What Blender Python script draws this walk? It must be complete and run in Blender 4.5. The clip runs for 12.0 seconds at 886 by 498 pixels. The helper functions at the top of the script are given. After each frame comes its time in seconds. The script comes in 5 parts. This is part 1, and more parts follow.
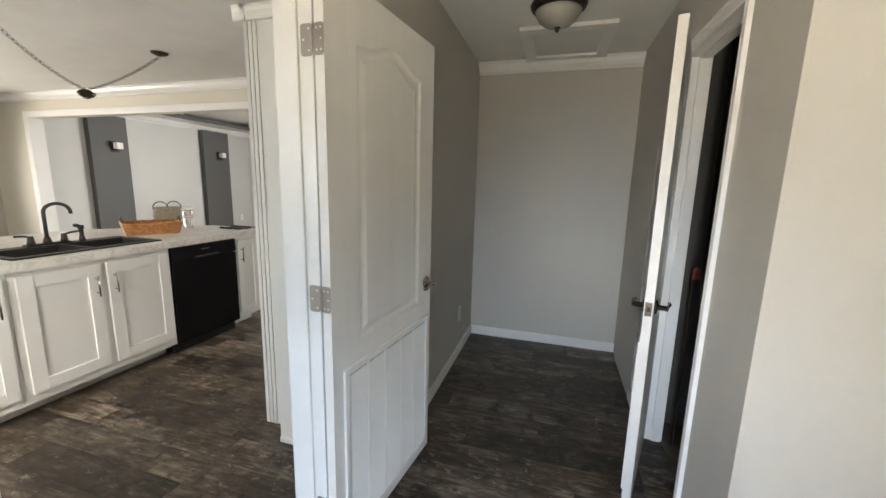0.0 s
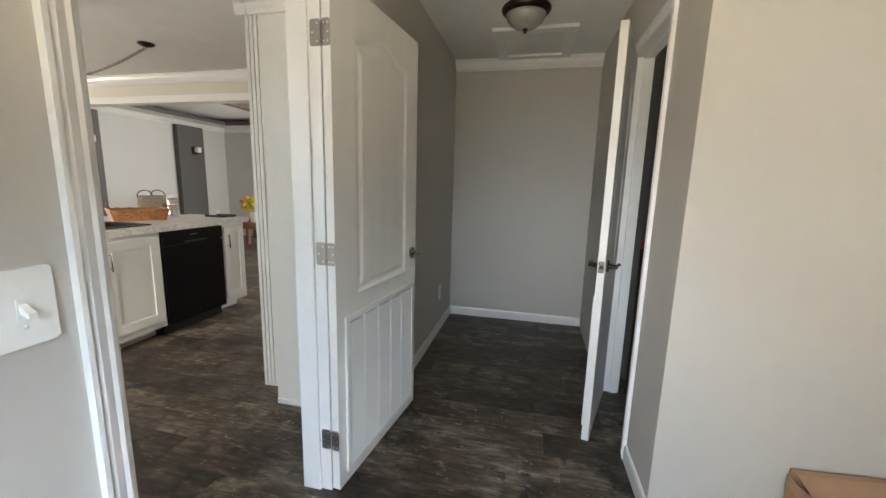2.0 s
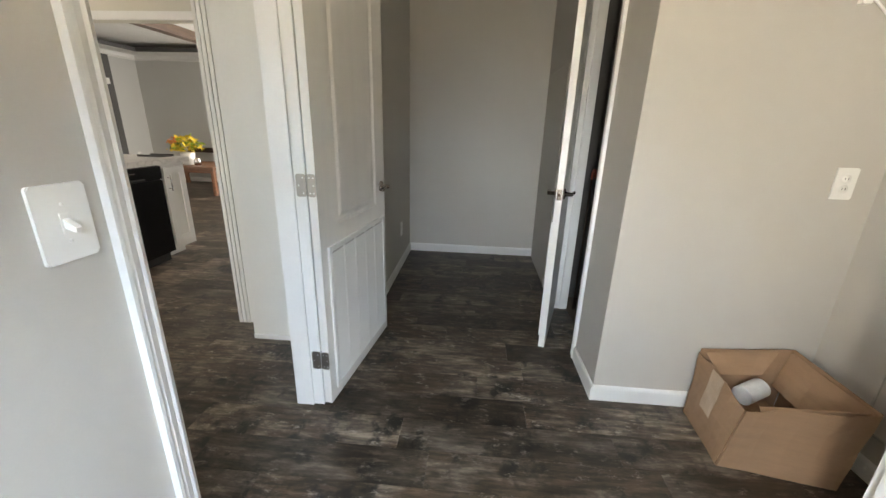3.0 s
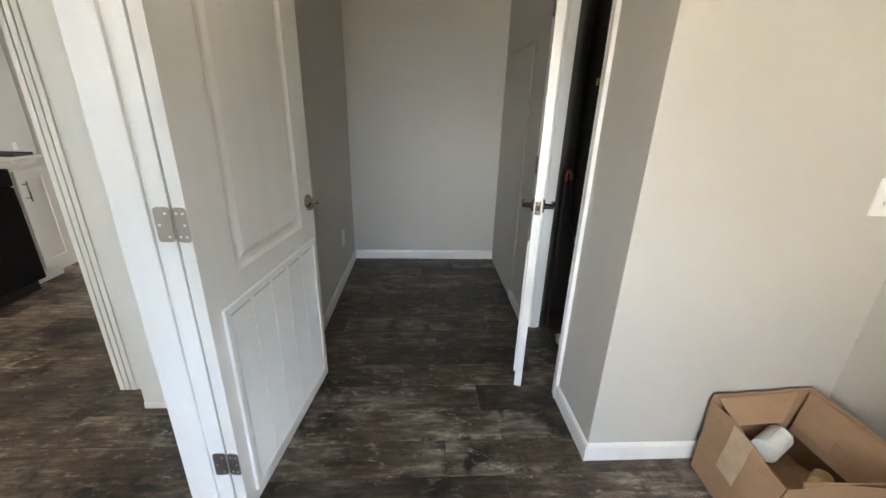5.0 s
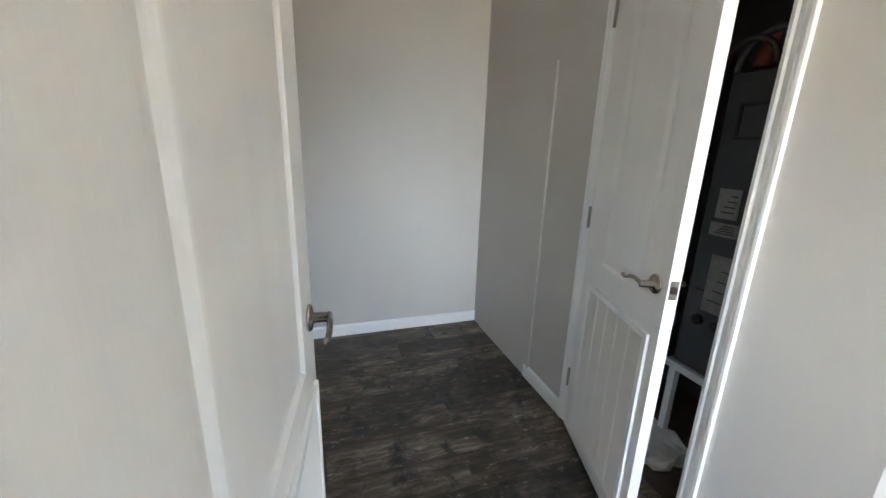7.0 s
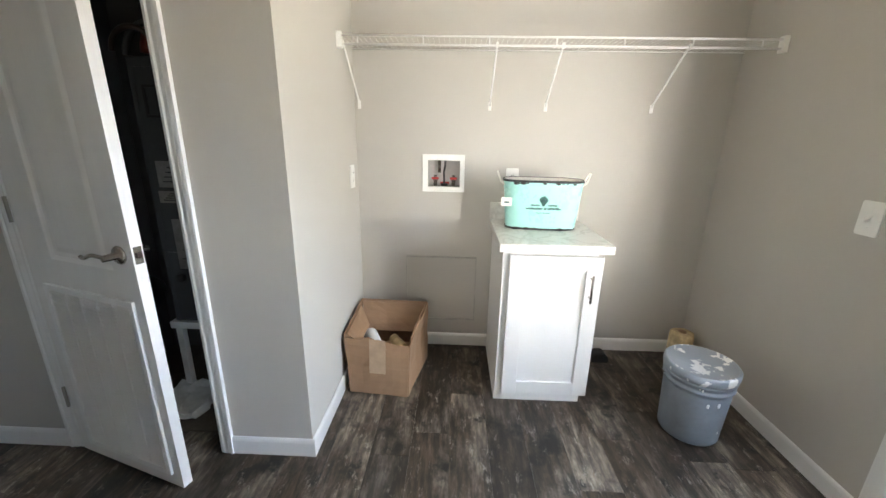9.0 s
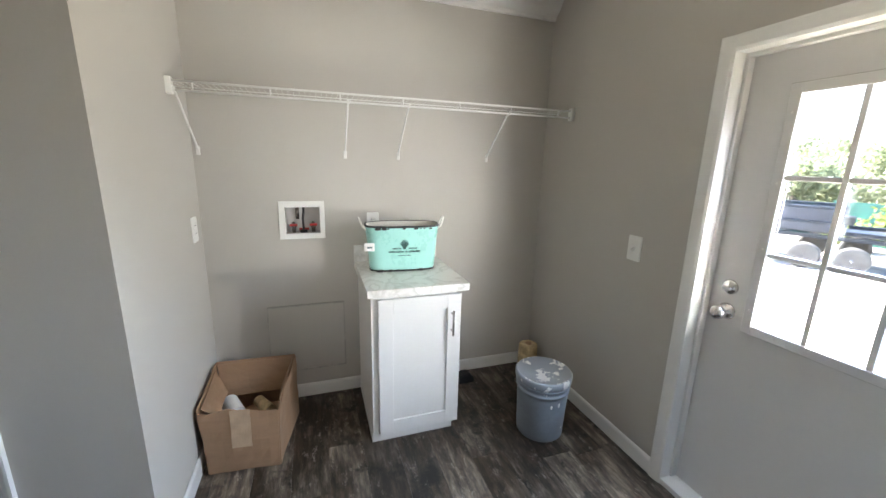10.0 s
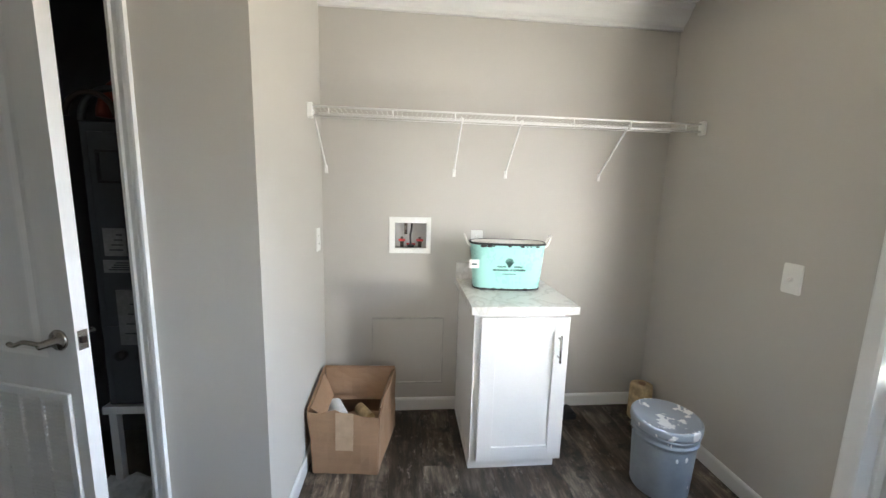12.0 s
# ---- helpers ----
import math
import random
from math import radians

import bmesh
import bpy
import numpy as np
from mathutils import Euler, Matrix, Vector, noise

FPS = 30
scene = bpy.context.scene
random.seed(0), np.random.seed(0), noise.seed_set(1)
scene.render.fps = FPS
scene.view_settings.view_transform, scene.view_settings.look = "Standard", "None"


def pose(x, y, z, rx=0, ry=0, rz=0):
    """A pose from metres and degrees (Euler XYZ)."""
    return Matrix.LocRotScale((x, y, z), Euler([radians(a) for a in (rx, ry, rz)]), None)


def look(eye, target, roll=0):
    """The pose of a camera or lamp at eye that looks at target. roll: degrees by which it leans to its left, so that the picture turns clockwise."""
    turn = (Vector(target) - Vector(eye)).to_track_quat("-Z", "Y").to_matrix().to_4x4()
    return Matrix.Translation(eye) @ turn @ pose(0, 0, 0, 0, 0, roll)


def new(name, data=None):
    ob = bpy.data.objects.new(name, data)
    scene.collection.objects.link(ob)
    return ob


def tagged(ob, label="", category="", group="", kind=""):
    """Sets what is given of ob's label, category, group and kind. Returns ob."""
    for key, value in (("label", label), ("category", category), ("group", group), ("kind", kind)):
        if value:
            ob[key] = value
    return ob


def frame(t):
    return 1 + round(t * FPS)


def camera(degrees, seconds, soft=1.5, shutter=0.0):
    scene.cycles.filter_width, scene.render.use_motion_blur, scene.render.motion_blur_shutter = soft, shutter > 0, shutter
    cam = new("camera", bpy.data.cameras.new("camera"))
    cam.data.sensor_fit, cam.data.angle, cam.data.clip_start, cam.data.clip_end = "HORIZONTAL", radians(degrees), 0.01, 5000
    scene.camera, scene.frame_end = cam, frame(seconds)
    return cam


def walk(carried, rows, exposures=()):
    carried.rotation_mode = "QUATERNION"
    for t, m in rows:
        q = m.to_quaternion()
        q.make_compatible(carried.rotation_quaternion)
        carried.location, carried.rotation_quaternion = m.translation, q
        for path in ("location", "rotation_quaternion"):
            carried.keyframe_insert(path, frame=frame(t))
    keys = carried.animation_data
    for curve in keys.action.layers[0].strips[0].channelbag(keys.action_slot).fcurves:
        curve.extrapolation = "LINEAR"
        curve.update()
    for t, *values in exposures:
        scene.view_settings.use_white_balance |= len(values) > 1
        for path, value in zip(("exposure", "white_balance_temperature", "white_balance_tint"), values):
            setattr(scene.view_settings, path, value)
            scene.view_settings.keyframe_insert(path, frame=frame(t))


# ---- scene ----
cam = camera(98.9, 12.0)
PATH = [
    (0, (0.216, 0.161, 1.43), (-0.341, 2.051, 1.09), 1.4),
    (0.5, (0.195, 0.12, 1.396), (-0.301, 2.027, 1.057), 1.5),
    (1, (0.158, 0.079, 1.396), (-0.29, 1.998, 1.058), 1.5),
    (1.5, (0.239, 0.007, 1.338), (-0.203, 1.928, 0.999), 1.5),
    (2, (0.253, -0.104, 1.321), (-0.183, 1.819, 0.986), 1.5),
    (2.5, (0.166, -0.199, 1.284), (-0.171, 1.726, 0.86), 1.7),
    (3, (0.147, -0.24, 1.279), (0.003, 1.657, 0.663), 1.6),
    (3.2, (0.133, -0.232, 1.278), (0.067, 1.66, 0.635), 1.6),
    (4.8, (0.143, 0.183, 1.359), (0.254, 2.046, 0.641), 1.4),
    (5, (0.105, 0.267, 1.331), (0.224, 2.14, 0.64), 1.7),
    (5.5, (-0.055, 0.515, 1.368), (0.082, 2.406, 0.731), 1.8),
    (6, (-0.152, 0.775, 1.342), (0.011, 2.681, 0.758), 1.9),
    (6.5, (-0.229, 1.024, 1.344), (0.02, 2.938, 0.823), 1.9),
    (7, (-0.349, 1.066, 1.322), (0.266, 2.897, 0.803), 1.8),
    (7.5, (-0.398, 0.964, 1.299), (0.809, 2.477, 0.793), 1.3),
    (7.7, (-0.417, 0.911, 1.286), (0.983, 2.247, 0.781), 1.1),
    (9.3, (-0.532, 0.819, 1.353), (1.375, 0.619, 0.783), 1.1),
    (9.5, (-0.545, 0.819, 1.389), (1.341, 0.464, 0.826), 1.1),
    (10, (-0.552, 0.828, 1.462), (1.292, 0.193, 1.015), 1.4),
    (10.5, (-0.542, 0.836, 1.433), (1.299, 0.117, 1.123), 1.4),
    (11, (-0.524, 0.871, 1.403), (1.313, 0.138, 1.107), 1.5),
    (11.5, (-0.515, 0.857, 1.409), (1.383, 0.306, 1.105), 1.5),
    (12, (-0.505, 0.917, 1.39), (1.462, 0.723, 1.083), 1.6),
]
walk(cam, [(t, look(eye, target, roll)) for t, eye, target, roll in PATH], [(0, 3.93, 6650, 10), (1.5, 3.88, 6750, 10), (2.5, 3.64, 6850, 10), (3, 3.82, 7000, 10), (5, 4.07, 6800, 10), (5.5, 4.15, 7050, 10), (6, 4.4, 7350, 10), (6.5, 4.75, 6950, 10), (7, 4.7, 6250, 10), (7.5, 4.52, 6400, 10), (8.3, 4.2, 6350, 10), (9.5, 4.08, 6300, 10), (10, 3.64, 6080, 10), (10.5, 3.44, 6000, 10), (11, 3.42, 5950, 10), (11.5, 3.57, 6000, 10), (12, 3.99, 6080, 10)])

# ---------------------------------------------------------------- world, sun, window light and fill lamps
world = bpy.data.worlds.new("sky")
scene.world = world
world.use_nodes = True
wn = world.node_tree
sky = wn.nodes.new("ShaderNodeTexSky")
sky.sky_type = "NISHITA"
sky.sun_disc = False
sky.sun_elevation = radians(50)
sky.sun_rotation = radians(75)
wn.links.new(sky.outputs["Color"], wn.nodes["Background"].inputs["Color"])
wn.nodes["Background"].inputs["Strength"].default_value = 0.13

sun_data = bpy.data.lights.new("sun", "SUN")
sun_data.energy, sun_data.angle, sun_data.color = 4.6, radians(0.5), (1.0, 0.94, 0.84)
sun = new("sun", sun_data)
sun.matrix_basis = look((8.0, 1.5, 9.6), (0, 0, 0))


def window_light(name, place, target, width, height, watts, colour, spread=180):
    """An area lamp that stands in for daylight through an opening, seen or unseen."""
    data = bpy.data.lights.new(name, "AREA")
    data.shape, data.size, data.size_y, data.energy, data.color = "RECTANGLE", width, height, watts, colour
    data.spread = radians(spread)
    ob = new(name, data)
    ob.matrix_basis = look(place, target)
    return ob


# added fill at an unseen kitchen window, for the cabinets and floor
window_light("kitchen_fill_light", (-2.0, -0.69, 1.45), (-3.2, 1.2, 0.25), 1.3, 1.0, 2.0, (1.0, 0.93, 0.81), 100)
window_light("kitchen_end_window_light", (-7.41, 1.9, 1.45), (-4.0, 1.7, 0.95), 1.5, 1.0, 6.6, (1.0, 0.93, 0.81), 150)
# added fill at an unseen living room window, brightens the walls there
window_light("living_fill_light", (-2.2, 7.54, 1.35), (-4.7, 5.3, 1.3), 1.8, 1.2, 11, (1.0, 0.97, 0.93))
window_light("back_door_sky_light", (0.092, -0.782, 1.29), (0.092, -0.14, 0.51), 0.46, 0.84, 1.7, (0.62, 0.78, 1.0), 104)
window_light("back_door_ground_light", (0.092, -0.782, 1.29), (0.092, -0.28, 2.09), 0.46, 0.84, 1.3, (1.0, 0.87, 0.64), 110)
# small added lamp standing in for sunlit ground; throws the shelf bracket shadows
window_light("back_door_shadow_lamp", (0.092, -0.779, 0.92), (0.98, 0.12, 1.42), 0.09, 0.09, 0.9, (1.0, 0.93, 0.79), 112)
# added fill that lifts the laundry wall and the inside of the tub
window_light("laundry_fill_light", (0.20, -0.780, 1.45), (1.742, 0.45, 1.05), 0.24, 0.40, 0.30, (0.95, 0.96, 1.0), 84)
# added narrow fill that brightens the end of the nook
window_light("nook_fill_light", (0.15, -0.780, 1.30), (0.42, 3.6, 0.85), 0.30, 0.50, 0.13, (0.80, 0.89, 1.0), 34)

# ---------------------------------------------------------------- materials


def shader(name, colour, rough=0.5, metal=0.0, vary=0.06, scale=3.0, bump=0.0, grain=60.0, spec=0.5, stretch=(1, 1, 1), second=None, rand=0.0):
    """A node material: a base colour that drifts at two scales, roughness that drifts with it, and a fine relief."""
    m = bpy.data.materials.new(name)
    m.use_nodes = True
    nt = m.node_tree
    bsdf = nt.nodes["Principled BSDF"]
    co = nt.nodes.new("ShaderNodeTexCoord")
    mp = nt.nodes.new("ShaderNodeMapping")
    mp.inputs["Scale"].default_value = stretch
    nt.links.new(co.outputs["Object"], mp.inputs["Vector"])
    big = nt.nodes.new("ShaderNodeTexNoise")
    big.inputs["Scale"].default_value, big.inputs["Detail"].default_value = scale, 4
    fine = nt.nodes.new("ShaderNodeTexNoise")
    fine.inputs["Scale"].default_value, fine.inputs["Detail"].default_value = grain, 5
    for n in (big, fine):
        nt.links.new(mp.outputs["Vector"], n.inputs["Vector"])
    mixer = nt.nodes.new("ShaderNodeMath")
    mixer.operation = "MULTIPLY_ADD"
    mixer.inputs[1].default_value = 0.3
    nt.links.new(fine.outputs["Fac"], mixer.inputs[0])
    half = nt.nodes.new("ShaderNodeMath")
    half.operation = "MULTIPLY"
    half.inputs[1].default_value = 0.7
    nt.links.new(big.outputs["Fac"], half.inputs[0])
    nt.links.new(half.outputs[0], mixer.inputs[2])
    ramp = nt.nodes.new("ShaderNodeValToRGB")
    c = Vector(colour)
    other = Vector(second) if second else c * (1 - 2 * vary)
    ramp.color_ramp.elements[0].position, ramp.color_ramp.elements[1].position = 0.3, 0.7
    ramp.color_ramp.elements[0].color = (*other, 1)
    ramp.color_ramp.elements[1].color = (*(c * (1 + vary) if not second else c), 1)
    nt.links.new(mixer.outputs[0], ramp.inputs["Fac"])
    nt.links.new(ramp.outputs["Color"], bsdf.inputs["Base Color"])
    rr = nt.nodes.new("ShaderNodeMapRange")
    rr.inputs["To Min"].default_value, rr.inputs["To Max"].default_value = rough * 0.85, min(1, rough * 1.15)
    nt.links.new(mixer.outputs[0], rr.inputs["Value"])
    nt.links.new(rr.outputs["Result"], bsdf.inputs["Roughness"])
    bsdf.inputs["Metallic"].default_value = metal
    bsdf.inputs["Specular IOR Level"].default_value = spec
    if bump:
        b = nt.nodes.new("ShaderNodeBump")
        b.inputs["Strength"].default_value, b.inputs["Distance"].default_value = bump, 0.002
        nt.links.new(fine.outputs["Fac"], b.inputs["Height"])
        nt.links.new(b.outputs["Normal"], bsdf.inputs["Normal"])
    return m


def glowing(name, colour, strength):
    m = shader(name, colour, 0.5)
    b = m.node_tree.nodes["Principled BSDF"]
    b.inputs["Emission Color"].default_value, b.inputs["Emission Strength"].default_value = (*colour, 1), strength
    return m


def glass_like(name, colour=(1, 1, 1), rough=0.0, transmission=1.0):
    m = shader(name, colour, max(rough, 0.001), vary=0.0)
    b = m.node_tree.nodes["Principled BSDF"]
    b.inputs["Transmission Weight"].default_value = transmission
    return m


def plank_shader():
    """Dark distressed vinyl planks: long brown grain under worn grey and chalky patches, shifted for each plank."""
    m = bpy.data.materials.new("vinyl_plank")
    m.use_nodes = True
    nt = m.node_tree
    bsdf = nt.nodes["Principled BSDF"]
    co, info = nt.nodes.new("ShaderNodeTexCoord"), nt.nodes.new("ShaderNodeObjectInfo")
    island = nt.nodes.new("ShaderNodeNewGeometry")
    both = nt.nodes.new("ShaderNodeMath")
    both.operation = "ADD"
    nt.links.new(info.outputs["Random"], both.inputs[0])
    nt.links.new(island.outputs["Random Per Island"], both.inputs[1])
    shift = nt.nodes.new("ShaderNodeVectorMath")
    shift.operation = "MULTIPLY_ADD"
    shift.inputs[1].default_value = (37, 53, 11)
    nt.links.new(both.outputs[0], shift.inputs[0])
    nt.links.new(co.outputs["Object"], shift.inputs[2])

    def tex(scale, stretch, detail=6, rough=0.6):
        mp = nt.nodes.new("ShaderNodeMapping")
        mp.inputs["Scale"].default_value = stretch
        n = nt.nodes.new("ShaderNodeTexNoise")
        n.inputs["Scale"].default_value, n.inputs["Detail"].default_value, n.inputs["Roughness"].default_value = scale, detail, rough
        nt.links.new(shift.outputs[0], mp.inputs["Vector"])
        nt.links.new(mp.outputs["Vector"], n.inputs["Vector"])
        return n.outputs["Fac"]

    def ramp(value, stops):
        r = nt.nodes.new("ShaderNodeValToRGB")
        while len(r.color_ramp.elements) < len(stops):
            r.color_ramp.elements.new(0.5)
        for e, (p, c) in zip(r.color_ramp.elements, stops):
            e.position, e.color = p, (*c, 1)
        nt.links.new(value, r.inputs["Fac"])
        return r.outputs["Color"]

    def mix(a, b, fac, kind="MIX"):
        x = nt.nodes.new("ShaderNodeMix")
        x.data_type, x.blend_type = "RGBA", kind
        for socket, v in ((x.inputs[6], a), (x.inputs[7], b), (x.inputs[0], fac)):
            if isinstance(v, (int, float)):
                socket.default_value = v
            elif isinstance(v, tuple):
                socket.default_value = (*v, 1)
            else:
                nt.links.new(v, socket)
        return x.outputs[2]

    grain = tex(8, (0.8, 5.0, 1), 8, 0.7)
    base = ramp(grain, [(0.3, (0.007, 0.005, 0.0035)), (0.47, (0.028, 0.019, 0.012)), (0.58, (0.056, 0.038, 0.025)), (0.74, (0.11, 0.078, 0.052))])
    worn = ramp(grain, [(0.3, (0.022, 0.017, 0.013)), (0.5, (0.105, 0.083, 0.062)), (0.68, (0.24, 0.20, 0.158))])
    blot = ramp(tex(3.2, (0.75, 1.8, 1), 8, 0.70), [(0.46, (0, 0, 0)), (0.60, (1, 1, 1))])
    a = mix(base, worn, blot)
    smudge = ramp(tex(5.0, (1.4, 1.2, 1), 6, 0.65), [(0.36, (1, 1, 1)), (0.47, (0, 0, 0))])
    a = mix(a, (0.006, 0.005, 0.004), smudge)
    chalk = ramp(tex(11, (1.0, 2.2, 1), 10, 0.82), [(0.565, (0, 0, 0)), (0.64, (1, 1, 1))])
    b = mix(a, (0.31, 0.275, 0.235), chalk)
    c = mix(a, b, 0.66)
    tone = nt.nodes.new("ShaderNodeHueSaturation")
    lift = nt.nodes.new("ShaderNodeMapRange")
    lift.inputs["To Min"].default_value, lift.inputs["To Max"].default_value = 0.62, 1.62
    frac = nt.nodes.new("ShaderNodeMath")
    frac.operation = "FRACT"
    times = nt.nodes.new("ShaderNodeMath")
    times.operation = "MULTIPLY"
    times.inputs[1].default_value = 7.31
    nt.links.new(both.outputs[0], times.inputs[0])
    nt.links.new(times.outputs[0], frac.inputs[0])
    lift.inputs["From Max"].default_value = 1.0
    nt.links.new(frac.outputs[0], lift.inputs["Value"])
    nt.links.new(lift.outputs["Result"], tone.inputs["Value"])
    nt.links.new(c, tone.inputs["Color"])
    nt.links.new(tone.outputs["Color"], bsdf.inputs["Base Color"])
    rr = nt.nodes.new("ShaderNodeMapRange")
    rr.inputs["To Min"].default_value, rr.inputs["To Max"].default_value = 0.32, 0.55
    bsdf.inputs["Specular IOR Level"].default_value = 0.5
    nt.links.new(grain, rr.inputs["Value"])
    nt.links.new(rr.outputs["Result"], bsdf.inputs["Roughness"])
    bump = nt.nodes.new("ShaderNodeBump")
    bump.inputs["Strength"].default_value, bump.inputs["Distance"].default_value = 0.35, 0.0015
    nt.links.new(grain, bump.inputs["Height"])
    nt.links.new(bump.outputs["Normal"], bsdf.inputs["Normal"])
    return m


def marble_shader():
    m = shader("marble_laminate", (0.74, 0.72, 0.69), 0.32, vary=0.03, scale=3)
    nt = m.node_tree
    bsdf = nt.nodes["Principled BSDF"]
    co = nt.nodes.new("ShaderNodeTexCoord")
    n = nt.nodes.new("ShaderNodeTexNoise")
    n.inputs["Scale"].default_value, n.inputs["Detail"].default_value, n.inputs["Distortion"].default_value = 5.0, 6, 1.6
    nt.links.new(co.outputs["Object"], n.inputs["Vector"])
    r = nt.nodes.new("ShaderNodeValToRGB")
    e = r.color_ramp.elements
    e[0].position, e[0].color = 0.44, (0.76, 0.74, 0.71, 1)
    e[1].position, e[1].color = 0.56, (0.74, 0.72, 0.69, 1)
    v = e.new(0.5)
    v.color = (0.60, 0.575, 0.54, 1)
    nt.links.new(n.outputs["Fac"], r.inputs["Fac"])
    nt.links.new(r.outputs["Color"], bsdf.inputs["Base Color"])
    return m


WALL = shader("greige_wall_paint", (0.49, 0.464, 0.424), 0.6, vary=0.02, scale=0.8, bump=0.1, grain=180, spec=0.35)
CEIL = shader("textured_ceiling_paint", (0.71, 0.70, 0.67), 0.8, vary=0.03, scale=5, bump=0.6, grain=55)
HEADER = shader("cream_header_paint", (0.60, 0.57, 0.485), 0.5, vary=0.03, scale=1.2, bump=0.05, grain=140)
SEAM = shader("grey_caulk_seam", (0.45, 0.43, 0.395), 0.8, vary=0.15, scale=12)
TRIM = shader("white_trim_paint", (0.74, 0.73, 0.71), 0.34, vary=0.03, scale=2.5, bump=0.05, grain=140)
DOOR = shader("white_door_paint", (0.70, 0.68, 0.65), 0.4, vary=0.03, scale=2, bump=0.16, grain=34, stretch=(7, 7, 0.5))
CABINET = shader("white_cabinet_paint", (0.76, 0.75, 0.73), 0.38, vary=0.02, scale=2, bump=0.04)
PANTRY = shader("cream_cabinet_paint", (0.72, 0.71, 0.66), 0.4, vary=0.02, scale=2, bump=0.04)
STEELDOOR = shader("grey_white_steel_door_paint", (0.67, 0.655, 0.645), 0.42, vary=0.02, scale=1.5, bump=0.05)
NICKEL = shader("brushed_nickel", (0.40, 0.365, 0.33), 0.2, 1.0, vary=0.06, scale=12, bump=0.08, grain=300)
HINGE = shader("satin_hinge_steel", (0.33, 0.30, 0.27), 0.42, 1.0, vary=0.06, scale=12, bump=0.08, grain=300)
SCREW = shader("bright_screw_steel", (0.72, 0.70, 0.67), 0.5, 0.6, vary=0.05, scale=30)
CHROME = shader("polished_chrome", (0.62, 0.60, 0.58), 0.16, 1.0, vary=0.04, scale=12)
BRONZE = shader("oil_rubbed_bronze", (0.055, 0.038, 0.03), 0.4, 0.8, vary=0.2, scale=14)
BLACKGLOSS = shader("black_appliance_enamel", (0.005, 0.005, 0.006), 0.22, vary=0.1, scale=4, spec=0.3)
BLACK = shader("matte_black_plastic", (0.012, 0.012, 0.012), 0.55, vary=0.2, scale=8)
SINK = shader("black_granite_sink", (0.011, 0.011, 0.012), 0.45, vary=0.3, scale=80, bump=0.1)
PLASTIC = shader("white_plastic", (0.80, 0.79, 0.76), 0.35, vary=0.02, scale=6)
RECESS = shader("grey_box_plastic", (0.48, 0.465, 0.44), 0.5, vary=0.08, scale=9)
WIRE = shader("white_vinyl_coated_wire", (0.80, 0.79, 0.77), 0.4, vary=0.02, scale=20)
CARD = shader("brown_corrugated_cardboard", (0.31, 0.19, 0.11), 0.8, vary=0.06, scale=7, bump=0.25, grain=90, stretch=(1, 1, 5))
TAPE = shader("beige_packing_tape", (0.46, 0.33, 0.22), 0.3, vary=0.08, scale=20)
MINT = shader("mint_enamel", (0.41, 0.76, 0.70), 0.28, vary=0.03, scale=6)
CREAMENAMEL = shader("cream_enamel", (0.84, 0.82, 0.76), 0.3, vary=0.03, scale=6)
INK = shader("dark_green_ink", (0.06, 0.15, 0.14), 0.6, vary=0.2, scale=50)
CHIP = shader("chipped_dark_enamel", (0.035, 0.04, 0.04), 0.5, vary=0.3, scale=60)
BUCKETGREY = shader("grey_paint_bucket_plastic", (0.27, 0.30, 0.335), 0.42, vary=0.08, scale=9, bump=0.06)
SPLASH = shader("bucket_lid_with_white_paint_spills", (0.78, 0.77, 0.74), 0.4, vary=0.3, scale=12, second=(0.29, 0.31, 0.34), grain=30)
for elem, p in zip(SPLASH.node_tree.nodes["Color Ramp"].color_ramp.elements, (0.56, 0.58)):
    elem.position = p
DARKGREY = shader("charcoal_accent_paint", (0.088, 0.086, 0.085), 0.6, vary=0.04, scale=1, bump=0.1, grain=180)
LIVINGWALL = shader("pale_grey_wall_paint", (0.56, 0.56, 0.545), 0.6, vary=0.02, scale=0.8, bump=0.1, grain=180)
BEAM = shader("brown_stained_wood_beam", (0.10, 0.058, 0.036), 0.5, vary=0.25, scale=4, bump=0.4, grain=30, stretch=(8, 0.6, 8))
TABLEWOOD = shader("reddish_brown_table_wood", (0.22, 0.095, 0.045), 0.4, vary=0.2, scale=4, bump=0.2, grain=30, stretch=(0.8, 8, 8))
WICKER = shader("orange_brown_wicker", (0.42, 0.19, 0.07), 0.6, vary=0.3, scale=40, bump=0.5, grain=120)
WICKERDARK = shader("dark_brown_leather_handle", (0.06, 0.03, 0.02), 0.5, vary=0.2, scale=20)
LINEN = shader("taupe_straw_bag", (0.30, 0.26, 0.21), 0.8, vary=0.2, scale=60, bump=0.5, grain=150)
FROST = shader("frosted_lamp_glass", (0.44, 0.43, 0.40), 0.35, vary=0.05, scale=9, spec=0.5)
FROST.node_tree.nodes["Principled BSDF"].inputs["Transmission Weight"].default_value = 0.25
GLASS = glass_like("clear_window_glass")
TUMBLER = glass_like("clear_plastic_tumbler", (0.95, 0.95, 0.95), 0.05, 0.8)
RED = shader("red_plastic", (0.45, 0.03, 0.025), 0.4, vary=0.1, scale=20)
ORANGE = shader("orange_red_pipe", (0.24, 0.04, 0.018), 0.45, vary=0.1, scale=20)
YELLOW = shader("yellow_tag", (0.62, 0.42, 0.05), 0.5, vary=0.1, scale=20)
# white furnace labels, greyed so that the dim closet is in their colour
SHADEDLABEL = shader("shaded_paper_label", (0.25, 0.245, 0.235), 0.75, vary=0.12, scale=30)
PAPER = shader("white_paper_label", (0.72, 0.72, 0.70), 0.7, vary=0.05, scale=30)
